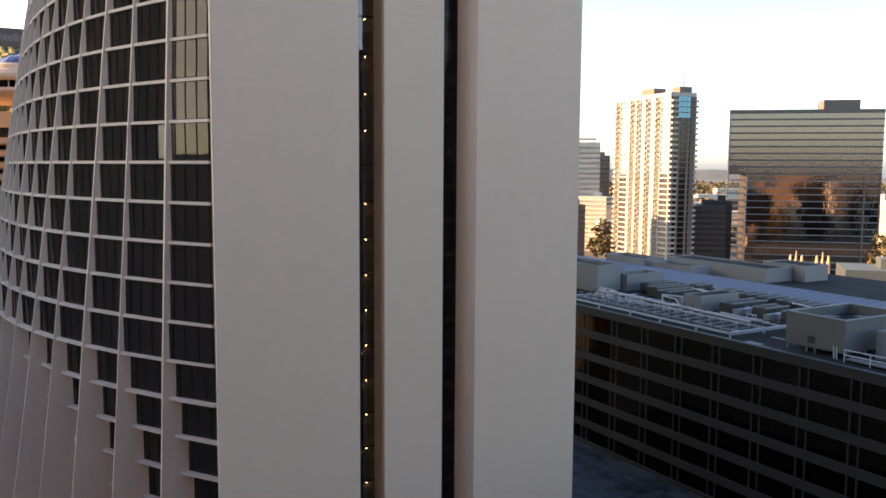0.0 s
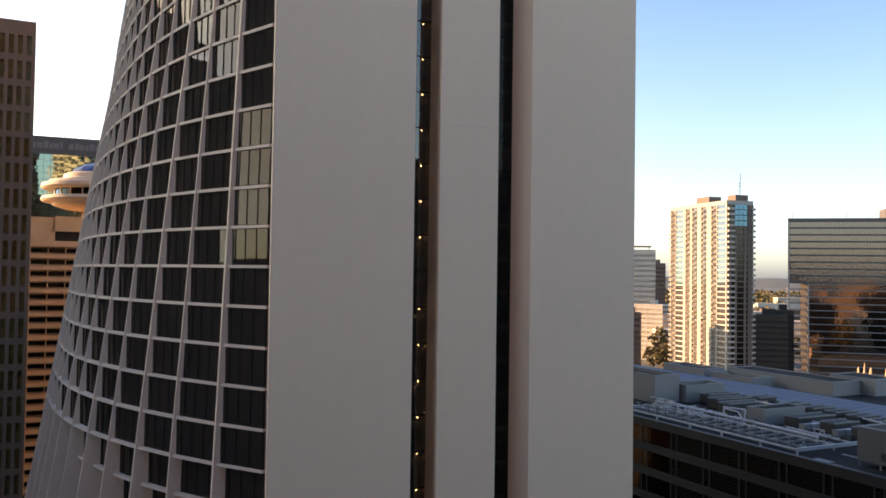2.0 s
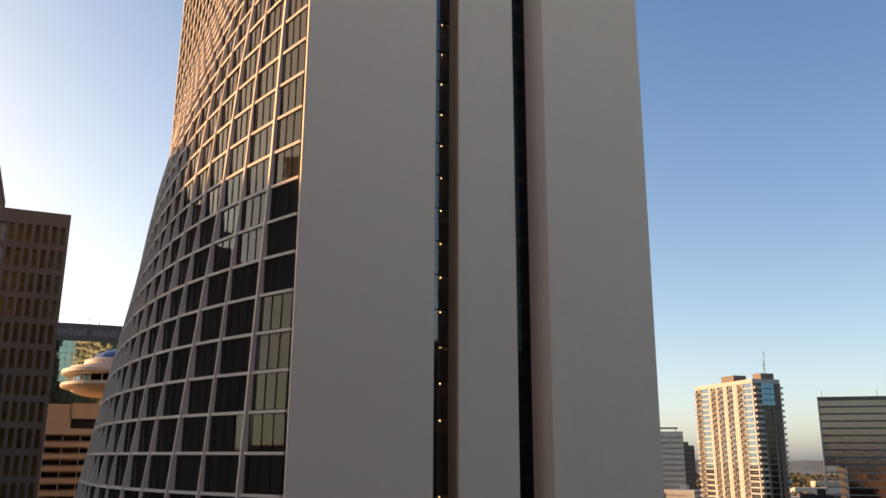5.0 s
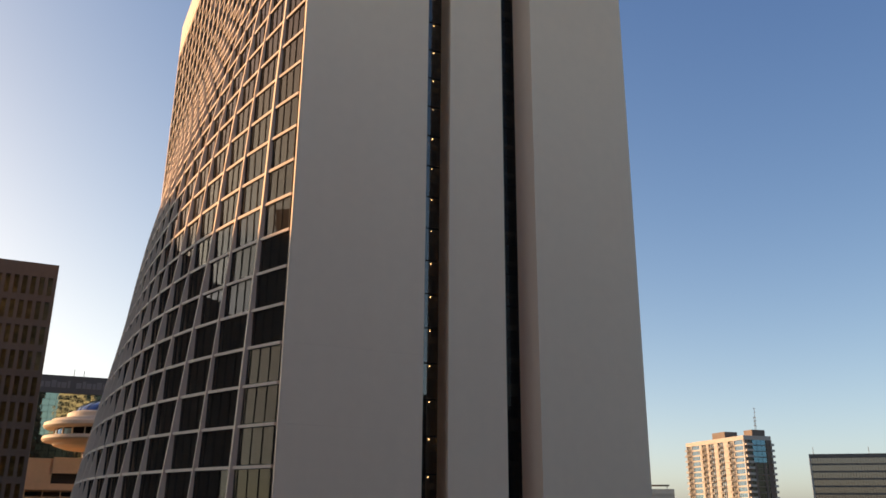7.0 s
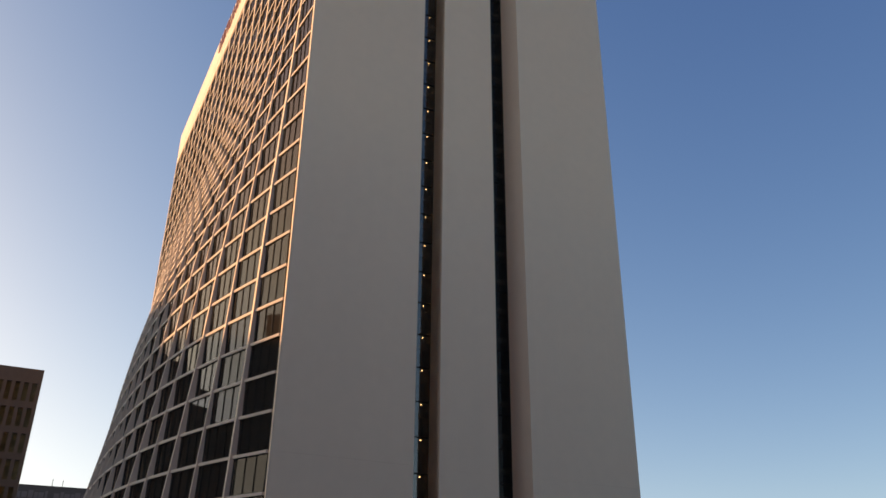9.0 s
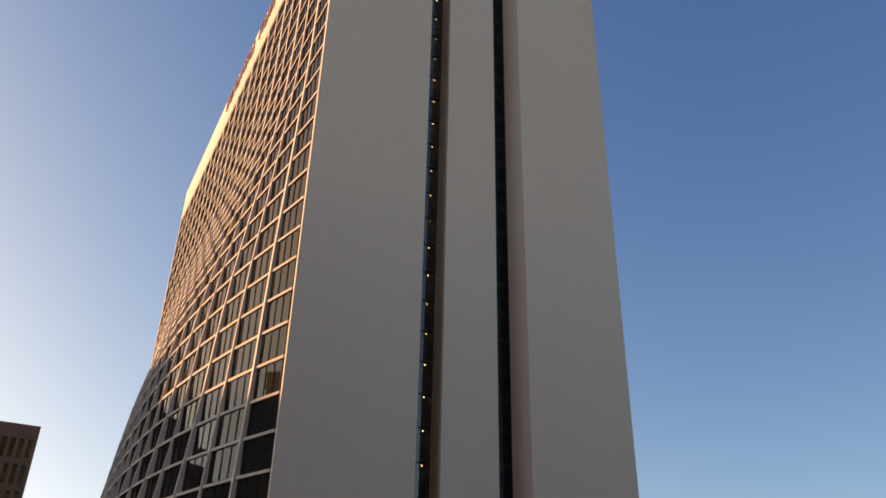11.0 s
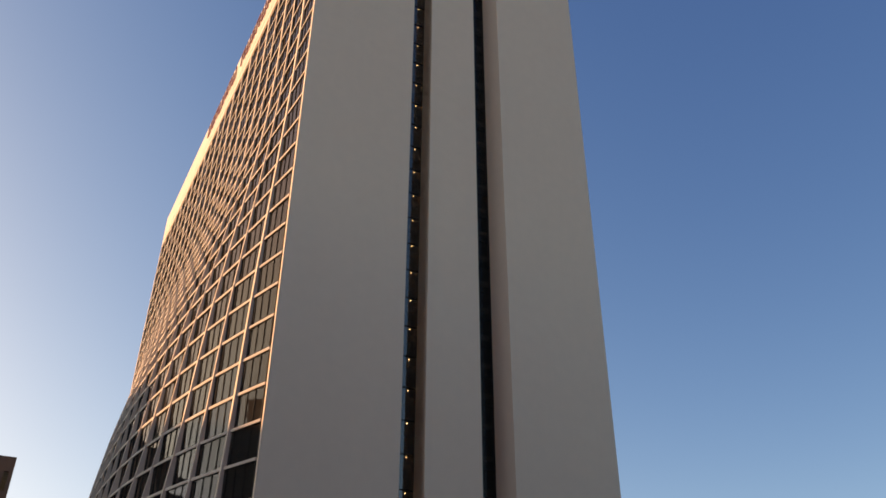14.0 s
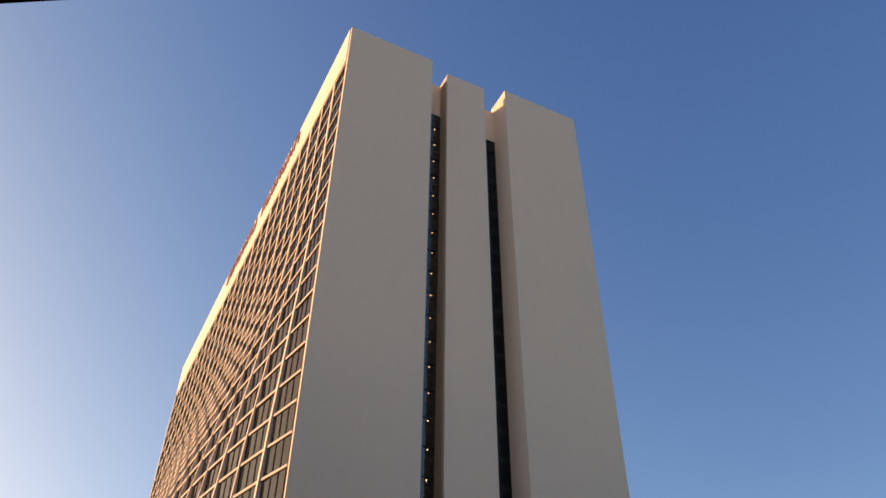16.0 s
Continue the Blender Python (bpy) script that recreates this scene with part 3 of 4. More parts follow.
hollow_box("far_housing", "low grey roof housing far across the roof", -46, -33, 45.4, 51.5, 2.6)
hollow_box("mid_housing", "low grey roof housing with dark lid", -31, -19.2, 45.4, 51.2, 2.3)

bluer = thing("sheet_roof", "long blue-grey metal sheet roof with standing seams", "roof", DB @ pose(0, 0, RZ))
g = Geo()
g.hexa([(-60, 33.2, 0), (75, 33.2, 0), (75, 43.6, 0), (-60, 43.6, 0), (-60, 33.2, 0.9), (75, 33.2, 0.9), (75, 43.6, 1.5), (-60, 43.6, 1.5)])
part("deck", g, M_BLUEROOF, bluer)
seam = Geo()
seam.hexa([(-0.03, 33.2, 0.88), (0.03, 33.2, 0.88), (0.03, 43.5, 1.48), (-0.03, 43.5, 1.48), (-0.03, 33.2, 0.94), (0.03, 33.2, 0.94), (0.03, 43.5, 1.54), (-0.03, 43.5, 1.54)])
pieces("seam", seam.mesh("seam", [M_BLUEROOF]), bluer, [pose(x, 0, 0) for x in range(-58, 74, 2)])
g = Geo(); g.box(-60, 75, 32.9, 33.18, 0, 0.85); part("upstand", g, M_DARKMETAL, bluer)

# steel walkway frame along the parapet
deck = thing("roof_walkway", "white steel walkway frame with handrail at the roof edge", "walkway", DB @ pose(0, 0, RZ))
for y in (3.0, 5.2):
    g = Geo(); g.box(-8, 29, y - 0.12, y + 0.12, 0.65, 0.9); part("beam", g, M_PIPE, deck)
g = Geo(); g.box(28.8, 29.1, 3.1, 17.0, 0.55, 1.0); part("beam", g, M_PIPE, deck)
leg = Geo(); leg.box(-0.11, 0.11, 2.9, 3.12, 0, 0.65)
pieces("leg", leg.mesh("leg", [M_PIPE]), deck, [pose(x, 0, 0) for x in (-6, 2, 9.4, 15.8, 22.9, 28.9)])
g = Geo(); g.box(-8, 29, 10.4, 10.62, 0.65, 0.9); part("beam", g, M_PIPE, deck)
cross = Geo(); cross.box(-0.09, 0.09, 3.12, 10.4, 0.55, 0.8); cross.box(-0.06, 0.06, 6.6, 6.72, 0.8, 1.35); cross.box(-0.5, 0.5, 6.6, 6.72, 1.35, 1.43)
pieces("cross_beam", cross.mesh("cross_beam", [M_GREYBOX]), deck, [pose(-7 + 2.24 * i, 0, 0) for i in range(16)])
back = Geo(); back.box(-0.1, 0.1, 10.42, 10.6, 0, 0.65)
pieces("leg", back.mesh("back_leg", [M_PIPE]), deck, [pose(-6 + 4.9 * i, 0, 0) for i in range(8)])
g = Geo()
for i in range(74):
    g.box(-8 + 0.5 * i, -7.95 + 0.5 * i, 3.1, 5.1, 0.82, 0.88)
tagged(part("grating", g, M_DARKMETAL, deck), kind="stuff")
rp = Geo(); rp.tube((0, 3.0, 0.9), (0, 3.0, 1.9), 0.035, 6); rpm = rp.mesh("rail_post", [M_DARKMETAL])
pieces("rail_post", rpm, deck, [pose(x, 0, 0) for x in range(-8, 30, 2)])
pieces("rail_post", rpm, deck, [pose(28.9, y, 0) for y in range(2, 14, 2)])
for z in (1.4, 1.9):
    g = Geo(); g.tube((-8, 3.0, z), (28.9, 3.0, z), 0.035, 6); part("handrail", g, M_DARKMETAL, deck)
    g = Geo(); g.tube((28.9, 3.0, z), (28.9, 17.0, z), 0.035, 6); part("handrail", g, M_DARKMETAL, deck)

# pipe runs
pipes = thing("roof_pipes", "white lagged pipe run bending across the roof", "pipe", DB @ pose(0, 0, RZ))
runs = [[(-6, 12.6, 0.3), (-6, 12.6, 1.1), (4, 12.0, 1.1), (25.2, 11.1, 1.1), (25.2, 11.1, 0.3)], [(-26, 5.6, 0.7), (-7.6, 6.0, 0.7), (-7.6, 9.0, 0.7), (6, 9.6, 0.7)], [(16, 15.6, 0.6), (30, 14.2, 0.6)], [(-26, 6.5, 0.5), (-3, 7.3, 0.5), (8, 13.0, 0.5)],
        [(-3, 7.0, 0.2), (-3, 7.0, 2.1), (-1.2, 7.4, 2.1), (-1.2, 7.4, 0.2)], [(-1.8, 8.4, 0.2), (-1.8, 8.4, 2.0), (0.2, 8.8, 2.0), (0.2, 8.8, 0.2)],
        [(6, 13, 0.6), (6, 13, 2.2), (9.2, 14.2, 2.2), (9.2, 14.2, 0.4)], [(5, 14, 0.6), (5, 14, 1.8), (8.6, 13.4, 1.8), (10.4, 12.8, 0.5)],
        [(2, 24, 1.9), (8, 24.4, 1.9), (8, 24.4, 0.3)], [(18, 20, 0.5), (29, 21, 0.5)], [(30, 18, 0.6), (24, 26, 0.6), (24, 26, 1.8), (20, 27, 1.8)]]
for run in runs:
    for a, b in zip(run, run[1:]):
        g = Geo(); g.tube(a, b, 0.20 if run is runs[0] else 0.13, 10); part("pipe", g, M_PIPE, pipes)
    for p in run[1:-1]:
        g = Geo(); r = 0.22 if run is runs[0] else 0.15
        g.lathe([(0.03, -r), (r * 0.7, -r * 0.7), (r, 0), (r * 0.7, r * 0.7), (0.03, r)], 10); part("elbow", g, M_PIPE, pipes, m=pose(*p))
# a tangle of small bends where the runs meet
pp = random.Random(21)
for n in range(26):
    x, y = pp.uniform(-4, 12), pp.uniform(7.5, 15)
    if n % 3 == 0:
        x, y = pp.uniform(14, 30), pp.uniform(15, 23)
    h, l, a = pp.uniform(0.4, 1.4), pp.uniform(0.8, 2.6), pp.choice((0.0, 1.57, 0.4))
    ends = (x + l * math.cos(a), y + l * math.sin(a))
    for p, q in (((x, y, 0), (x, y, h)), ((x, y, h), (*ends, h)), ((*ends, h), (*ends, 0.1))):
        g = Geo(); g.tube(p, q, 0.09, 8); part("pipe", g, M_PIPE, pipes)
    for p in ((x, y, h), (*ends, h)):
        g = Geo(); g.lathe([(0.02, -0.13), (0.1, -0.09), (0.13, 0), (0.1, 0.09), (0.02, 0.13)], 8); part("elbow", g, M_PIPE, pipes, m=pose(*p))
stand = Geo(); stand.box(-0.06, 0.06, -0.25, 0.25, 0, 0.5)
pieces("pipe_stand", stand.mesh("pipe_stand", [M_DARKMETAL]), pipes, [pose(-24 + 3 * i, 5.7, 0) for i in range(8)] + [pose(0 + 2 * i, 7.3 + 0.9 * i, 0) for i in range(5)])

# condensers: dark cased units with round fan rings on top
def condenser(x, y, w, d, h):
    t = thing("condenser", "dark weathered condenser unit with fan rings", "air conditioner", DB @ pose(x, y, RZ), group="roof condensers")
    g = Geo(); g.box(0, w, 0, d, 0.25, h); part("casing", g, M_DARKMETAL, t)
    g = Geo(); g.box(0.1, 0.3, 0.1, d - 0.1, 0, 0.25); part("skid", g, M_DARKMETAL, t)
    g = Geo(); g.box(w - 0.3, w - 0.1, 0.1, d - 0.1, 0, 0.25); part("skid", g, M_DARKMETAL, t)
    for j in range(max(1, int(d / 2))):
        g = Geo(); g.lathe([(0.75, 0), (0.78, 0.07), (0.70, 0.07), (0.68, 0.01), (0.1, 0.01)], 14); part("fan_ring", g, M_FASCIA, t, m=pose(w / 2, 1 + 2 * j, h))
    for a, b in ((0, 0.06), (w - 0.06, w)):
        g = Geo(); g.box(a, b, 0, d, h, h + 0.22); part("lip", g, M_GREYBOX, t)
    n = int(d / 0.5)
    g = Geo()
    for j in range(n):
        g.box(w + 0.0, w + 0.05, 0.1 + j * d / n, 0.32 + j * d / n, 0.5, h - 0.2)
    part("louvres", g, M_FASCIA, t)
    return t


for x, y, w, d in ((-9, 22, 2.4, 7), (-4.4, 19.4, 2.4, 8), (0.2, 17.4, 2.6, 8.6), (14.0, 17.4, 2.6, 8), (4.4, 26.4, 2.4, 5), (9, 27, 2.2, 5), (13, 27.2, 2.2, 5), (17, 27, 2.2, 5), (21, 26.6, 2.2, 5), (25.2, 26, 2.2, 5), (19.6, 18.4, 2.4, 5.4), (24.6, 18.6, 2.4, 5), (-3, 28, 2.2, 4)):
    condenser(x, y, w, d, 1.8)

# ducts, vent stacks, hatches and cables scattered over the block's roof
def vent_stack(x, y, h, r):
    t = thing("vent_stack", "short grey vent stack with a cap on a flat roof", "vent", DB @ pose(x, y, RZ), group="roof vents")
    g = Geo(); g.lathe([(r * 1.5, 0), (r * 1.5, 0.12), (r, 0.16), (r, h)], 12); part("stack", g, M_GREYBOX, t)
    g = Geo(); g.lathe([(r * 1.6, h + 0.08), (r * 1.7, h + 0.14), (r * 0.4, h + 0.34)], 12); part("cap", g, M_DARKMETAL, t)
    g = Geo(); g.lathe([(r * 0.3, h), (r * 0.3, h + 0.1)], 8); part("neck", g, M_DARKMETAL, t)


def duct(x, y, dx, dy, w, h, lift):
    t = thing("roof_duct", "pale sheet-metal air duct on short legs", "duct", DB @ pose(x, y, RZ), group="roof ducts")
    n = max(2, int(max(dx, dy) / 1.6))
    for i in range(n):
        g = Geo()
        if dx > dy:
            g.box(dx * i / n + 0.02, dx * (i + 1) / n - 0.02, 0, w, lift, lift + h)
        else:
            g.box(0, w, dy * i / n + 0.02, dy * (i + 1) / n - 0.02, lift, lift + h)
        part("duct_section", g, M_PIPE if i % 2 else M_GREYBOX, t)
        g = Geo()
        if dx > dy:
            g.box(dx * i / n - 0.03, dx * i / n + 0.03, -0.05, w + 0.05, 0, lift + h + 0.05)
        else:
            g.box(-0.05, w + 0.05, dy * i / n - 0.03, dy * i / n + 0.03, 0, lift + h + 0.05)
        part("flange", g, M_GREYBOX, t)


vr = random.Random(44)
for i in range(16):
    vent_stack(vr.uniform(-22, 34), vr.uniform(12.5, 16.0) if i % 2 else vr.uniform(29, 32), vr.uniform(0.6, 1.3), vr.uniform(0.16, 0.3))
for x, y, dx, dy in ((-20, 31.2, 9, 0.5), (-7, 31.4, 8, 0.5), (5.6, 17, 0.5, 9), (17.6, 16.4, 0.5, 8), (22.8, 17, 0.5, 7), (28.2, 18, 0.5, 9), (-12, 13, 6, 0.5), (12, 31.2, 12, 0.5), (31, 20, 0.5, 9), (-11, 63, 5, 0.5)):
    duct(x, y, dx, dy, 0.9, 0.8, 0.5)
cable = thing("roof_conduits", "thin dark conduits running across a flat roof", "conduit", DB @ pose(0, 0, RZ))
for i in range(14):
    y0 = vr.uniform(12, 31); x0 = vr.uniform(-24, 20)
    g = Geo(); g.tube((x0, y0, 0.12), (x0 + vr.uniform(5, 14), y0 + vr.uniform(-0.6, 0.6), 0.12), 0.06, 6); part("conduit", g, M_DARKMETAL if i % 2 else M_PIPE, cable)
for x0, x1, y0, y1 in ((31, 33.4, 3.0, 4.4), (34, 35.2, 2.4, 3.4), (30.6, 34, 9, 9.6)):
    hatch = thing("roof_pad", "thin pale walkway pad lying on a dark roof", "pad", DB @ pose(x0, y0, RZ), group="roof pads")
    g = Geo(); g.box(0, x1 - x0, 0, y1 - y0, 0.004, 0.06); part("pad", g, M_GREYBOX, hatch)

# ---- brown granite offices ----
# local frame: x along the front towards the hotel, y back
BR = at(30.5, 150, 0, TOWER_TURN)
brown = thing("office_tower", "brown granite office tower with narrow dark windows", "building", BR)
# the third wing is out of view, sized to shade the hotel's lower front
WINGS = [(-10.6, 0.0, 40.4, 0.0), (-40.0, -10.6, 39.6, 7.0), (-97.0, -62.0, 45.3, 0.0)]
PITCH, STEP, WIN_H, WIN_W = 4.2, 1.29, 3.1, 0.74
gw = Geo(); gw.box(-WIN_W / 2 - 0.02, WIN_W / 2 + 0.02, 0.34, 0.36, -WIN_H, 0); brown_pane = gw.mesh("window_pane", [M_TOWERGLASS])
for x0, x1, top, dy in WINGS:
    g = Geo(); g.box(x0 + 0.05, x1 - 0.05, dy + 0.55, 40, -EYE, top - 0.4); part("inside", g, M_BLIND, brown)
    g = Geo(); g.box(x0, x1, dy, 40, top - 2.4, top); part("roof_band", g, M_BROWN, brown)
    g = Geo(); g.box(x1 - 0.4, x1, 0.5, 40, -EYE, top - 2.4); part("side_wall", g, M_BROWN, brown)
    n = int((top + 50) / PITCH)
    for j in range(n):
        zt = top - 2.4 - PITCH * j - WIN_H
        g = Geo(); g.box(x0, x1, dy + 0.06, dy + 0.6, zt - (PITCH - WIN_H), zt); part("spandrel", g, M_BROWN, brown)
    m = int((x1 - x0 - 0.3) / STEP)
    for i in range(m + 1):
        x = x1 - 0.3 - STEP * i
        g = Geo(); g.box(x - (STEP - WIN_W) / 2, x + (STEP - WIN_W) / 2, dy, dy + 0.6, -EYE, top - 2.4); part("pier", g, M_BROWN, brown)
    if x1 == 0.0:
        pieces("window_pane", brown_pane, brown, [pose(x1 - 0.3 - STEP * (i + 0.5), dy, top - 2.4 - PITCH * j) for i in range(m) for j in range(n)])
    else:
        g = Geo()
        for j in range(n):
            g.box(x0 + 0.1, x1 - 0.4, dy + 0.34, dy + 0.36, top - 2.4 - PITCH * j - WIN_H, top - 2.4 - PITCH * j)
        tagged(part("window_rows", g, M_TOWERGLASS, brown), kind="stuff")
    g = Geo(); g.box(x0 + 1, x1 - 1, 8, 30, top, top + 0.4); part("roof_deck", g, M_ROOFING, brown)

# ---- the older hotel with its revolving saucer ----
hy = thing("slab_hotel", "tan concrete slab hotel with long balcony bands", "building", at(31.5, 228, 0, 29.0))
W = 60
g = Geo(); g.box(0, W, 1.6, 24, -EYE, 5.4); part("body", g, M_TAN_D, hy)
g = Geo(); g.box(-0.4, W, -0.3, 24, 5.4, 6.9); part("roof_band", g, M_TAN, hy)
for j in range(22):
    z = 5.4 - 2.9 * (j + 1)
    g = Geo(); g.box(0, W, 0, 1.7, z, z + 0.25); part("balcony_slab", g, M_TAN, hy)
    g = Geo(); g.box(0, W, 0.0, 0.14, z + 0.25, z + 1.0); g.box(0, W, 0, 0.16, z + 1.08, z + 1.2); part("balcony_front", g, M_TAN, hy)
    g = Geo(); g.box(0.3, W - 0.3, 1.5, 1.58, z + 1.5, z + 2.5); part("window_band", g, M_BROWNGLASS, hy)
dv = Geo(); dv.box(0, 0.2, 0.3, 1.6, -56, 5.4)
pieces("party_wall", dv.mesh("party_wall", [M_TAN]), hy, [pose(x, 0, 0) for x in range(0, W, 4)])
g = Geo(); g.box(0.5, 9.5, 2, 14, 6.9, 12.9); part("plant_room", g, M_TAN, hy)
g = Geo(); g.box(9.5, 22, 1.2, 14, 9.4, 13.2); part("plant_room", g, M_TAN, hy)
# dark filler: the shade of the gap is put into its colour
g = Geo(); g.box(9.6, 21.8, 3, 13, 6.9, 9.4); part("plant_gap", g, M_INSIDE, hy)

saucer = thing("rooftop_restaurant", "round cream restaurant saucer under a blue glass dome", "restaurant", at(26.1, 238, 0, 0))
g = Geo(); g.lathe([(5.8, 6.9), (5.8, 15.0)], 24); part("stem", g, M_TAN, saucer)
rib = Geo(); rib.box(5.7, 6.2, -0.25, 0.25, 6.9, 15)
pieces("stem_rib", rib.mesh("stem_rib", [M_CONDO_D]), saucer, [pose(0, 0, 0, 0, 0, 15 * i) for i in range(24)])
g = Geo(); g.lathe([(5.8, 15.4), (10.6, 15.7), (13.2, 16.5), (13.6, 17.0), (15.7, 17.4), (16.2, 17.9), (15.9, 18.7), (12.0, 19.0)], 56); part("lower_rim", g, M_CREAM, saucer)
g = Geo(); g.lathe([(13.2, 18.9), (13.2, 20.8)], 48); part("window_band", g, M_BROWNGLASS, saucer)
g = Geo(); g.lathe([(12.4, 18.9), (12.4, 20.8)], 40); part("inner_drum", g, M_CONDO_D, saucer)
po = Geo(); po.box(13.1, 13.4, -0.12, 0.12, 18.8, 20.8)
pieces("window_post", po.mesh("window_post", [M_CREAM]), saucer, [pose(0, 0, 0, 0, 0, 15 * i) for i in range(24)])
g = Geo(); g.lathe([(13.0, 20.6), (15.7, 20.7), (16.2, 21.2), (16.0, 22.1), (14.6, 22.4), (14.2, 23.0), (11.6, 23.2), (11.0, 23.6), (10.8, 24.7), (10.1, 25.1), (8.9, 25.1)], 56); part("upper_rim", g, M_CREAM, saucer)
R0, HC = 9.2, 4.0
prof = [(max(0.1, R0 * math.cos(a)), 24.6 + HC * math.sin(a)) for a in [math.pi / 16 * i for i in range(9)]]
g = Geo(); g.lathe(prof, 40); part("dome", g, M_DOME, saucer, "deep blue glazed dome")
for i in range(20):
    g = Geo()
    for (ra, za), (rb, zb) in zip(prof, prof[1:]):
        g.tube((ra + 0.04, 0, za + 0.03), (rb + 0.04, 0, zb + 0.03), 0.07, 5)
    part("dome_rib", g, M_FASCIA, saucer, m=pose(0, 0, 0, 0, 0, 18 * i))

# ---- mirror-glass office slab behind it ----
mg = thing("mirror_office", "mirror glass office slab with dark fascia lettering", "building", at(33, 345, 0, 27.0))
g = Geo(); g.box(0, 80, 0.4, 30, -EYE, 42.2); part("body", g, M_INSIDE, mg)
g = Geo(); g.box(-0.5, 80.5, -0.5, 30, 43.2, 49.8); part("fascia", g, M_FASCIA, mg)
gp = Geo(); gp.box(0.04, 2.32, 0.10, 0.16, 0.04, 2.32); mp_ = gp.mesh("mirror_pane", [M_TEAL])
pr = random.Random(8)
pieces("mirror_pane", mp_, mg, [pose(2.36 * i, 0, 43.2 - 2.36 * (j + 1), pr.gauss(0, 0.12), 0, pr.gauss(0, 0.12)) for i in range(2, 17) for j in range(20)])
g = Geo(); g.box(0, 4.7, 0.1, 0.2, -EYE, 43.2); g.box(40.2, 80, 0.1, 0.2, -EYE, 43.2); g.box(4.7, 40.2, 0.1, 0.2, -EYE, 43.2 - 47.2)
part("glass_sheet", g, M_TEAL, mg)
g = Geo(); g.box(4.7, 40.2, 0.28, 0.34, -5, 43.2); part("backing", g, M_FRAME, mg)
x = 12.0
for n, w in enumerate((2.4, 2.2, 2.2, 2.0, 1.4, 2.2, 1.0, 0, 2.2, 1.4, 2.2, 1.4, 2.2, 2.0)):
    if w:
        g = Geo(); g.box(x, x + w * 0.82, -0.62, -0.52, 45.2, 47.3 if n % 3 else 47.9); part("letter_bar", g, M_LETTER, mg)
    x += w or 2.0
an = Geo(); an.tube((0, 0, 0), (0, 0, 3.2), 0.12, 5); anm = an.mesh("roof_mast", [M_FASCIA])
pieces("roof_mast", anm, mg, [pose(26, 4, 49.8), pose(29.5, 6, 49.8)])

# ---- the tall condominium ----
# local frame: x along the sunlit front from the near corner, y back into the block
CT = math.degrees(math.atan2(51.5, -19.2))
condo = thing("condominium_tower", "tall cream condominium tower with stacked balconies", "building", pose(123.8, 453.4, EYE, 0, 0, CT))
CL, CW, CTOP, CF = 55.0, 16.6, 40.0, 3.0
NF = 33
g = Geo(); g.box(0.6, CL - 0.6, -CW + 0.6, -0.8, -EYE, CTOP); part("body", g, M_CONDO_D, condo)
g = Geo(); g.box(-0.3, CL, -CW, 0.3, CTOP, CTOP + 2.2); part("roof_band", g, M_CONDO, condo)
g = Geo(); g.box(22, 34, -12, -4, CTOP + 2.2, CTOP + 6.2); part("penthouse", g, M_CONDO_D, condo)
g = Geo(); g.box(2, 9, -15, -7, CTOP + 2.2, CTOP + 5.6); part("penthouse", g, M_CONDO_D, condo)
for dx in (0, 0.9):
    g = Geo(); g.tube((5 + dx, -12.2, CTOP + 5.6), (5 + dx, -12.2, CTOP + (18 if dx == 0 else 13)), 0.12, 5)
    for h in (8, 10.5, 12.4) + ((15, 17) if dx == 0 else ()):
        g.tube((4.2 + dx, -12.2, CTOP + h), (5.8 + dx, -12.2, CTOP + h), 0.07, 4); g.tube((5 + dx, -13.0, CTOP + h + 0.3), (5 + dx, -11.4, CTOP + h + 0.3), 0.07, 4)
    part("mast", g, M_DARKMETAL, condo)
# the sunlit front: two flat window strips, and stacks of balconies between plain piers
STRIPS, STACKS = ((0.9, 8.6), (41.4, 49.6)), ((9.6, 14.0), (18.4, 23.6), (27.4, 32.6), (34.8, 39.2), (50.4, 54.6))
edges_ = sorted([0.0, CL] + [e for span in STRIPS + STACKS for e in span])
for x0, x1 in zip(edges_[0::2], edges_[1::2]):
    g = Geo(); g.box(x0, x1, -0.8, 0.06, -EYE, CTOP); part("pier", g, M_CONDO, condo)
wm = random.Random(31)
for j in range(NF):
    z = CTOP - CF * (j + 1)
    for x0, x1 in STRIPS:
        g = Geo(); g.box(x0, x1, -0.7, 0.0, z, z + 0.85); part("floor_slab", g, M_CONDO, condo)
        g = Geo(); g.box(x0, x1, -0.34 + wm.gauss(0, 0.02), -0.3, z + 0.85, z + CF); part("glazing", g, M_CONDOGLASS, condo)
        g = Geo()
        for i in range(1, 5):
            g.box(x0 + (x1 - x0) * i / 5 - 0.09, x0 + (x1 - x0) * i / 5 + 0.09, -0.3, -0.16, z + 0.85, z + CF)
        g.box(x0, x1, -0.3, -0.16, z + 2.0, z + 2.1)
        part("window_frame", g, M_CONDO_D, condo)
    for x0, x1 in STACKS:
        g = Geo(); g.box(x0, x1, -0.7, 0.04, z, z + 0.3); part("floor_slab", g, M_CONDO, condo)
        g = Geo(); g.box(x0, x1, -0.62 + wm.gauss(0, 0.03), -0.58, z + 0.3, z + CF); part("glazing", g, M_CONDOGLASS, condo)
        g = Geo()
        for f in (0.3, 0.62):
            g.box(x0 + (x1 - x0) * f, x0 + (x1 - x0) * f + 0.45, -0.58, -0.3, z + 0.3, z + CF)
        part("window_frame", g, M_CONDO, condo)
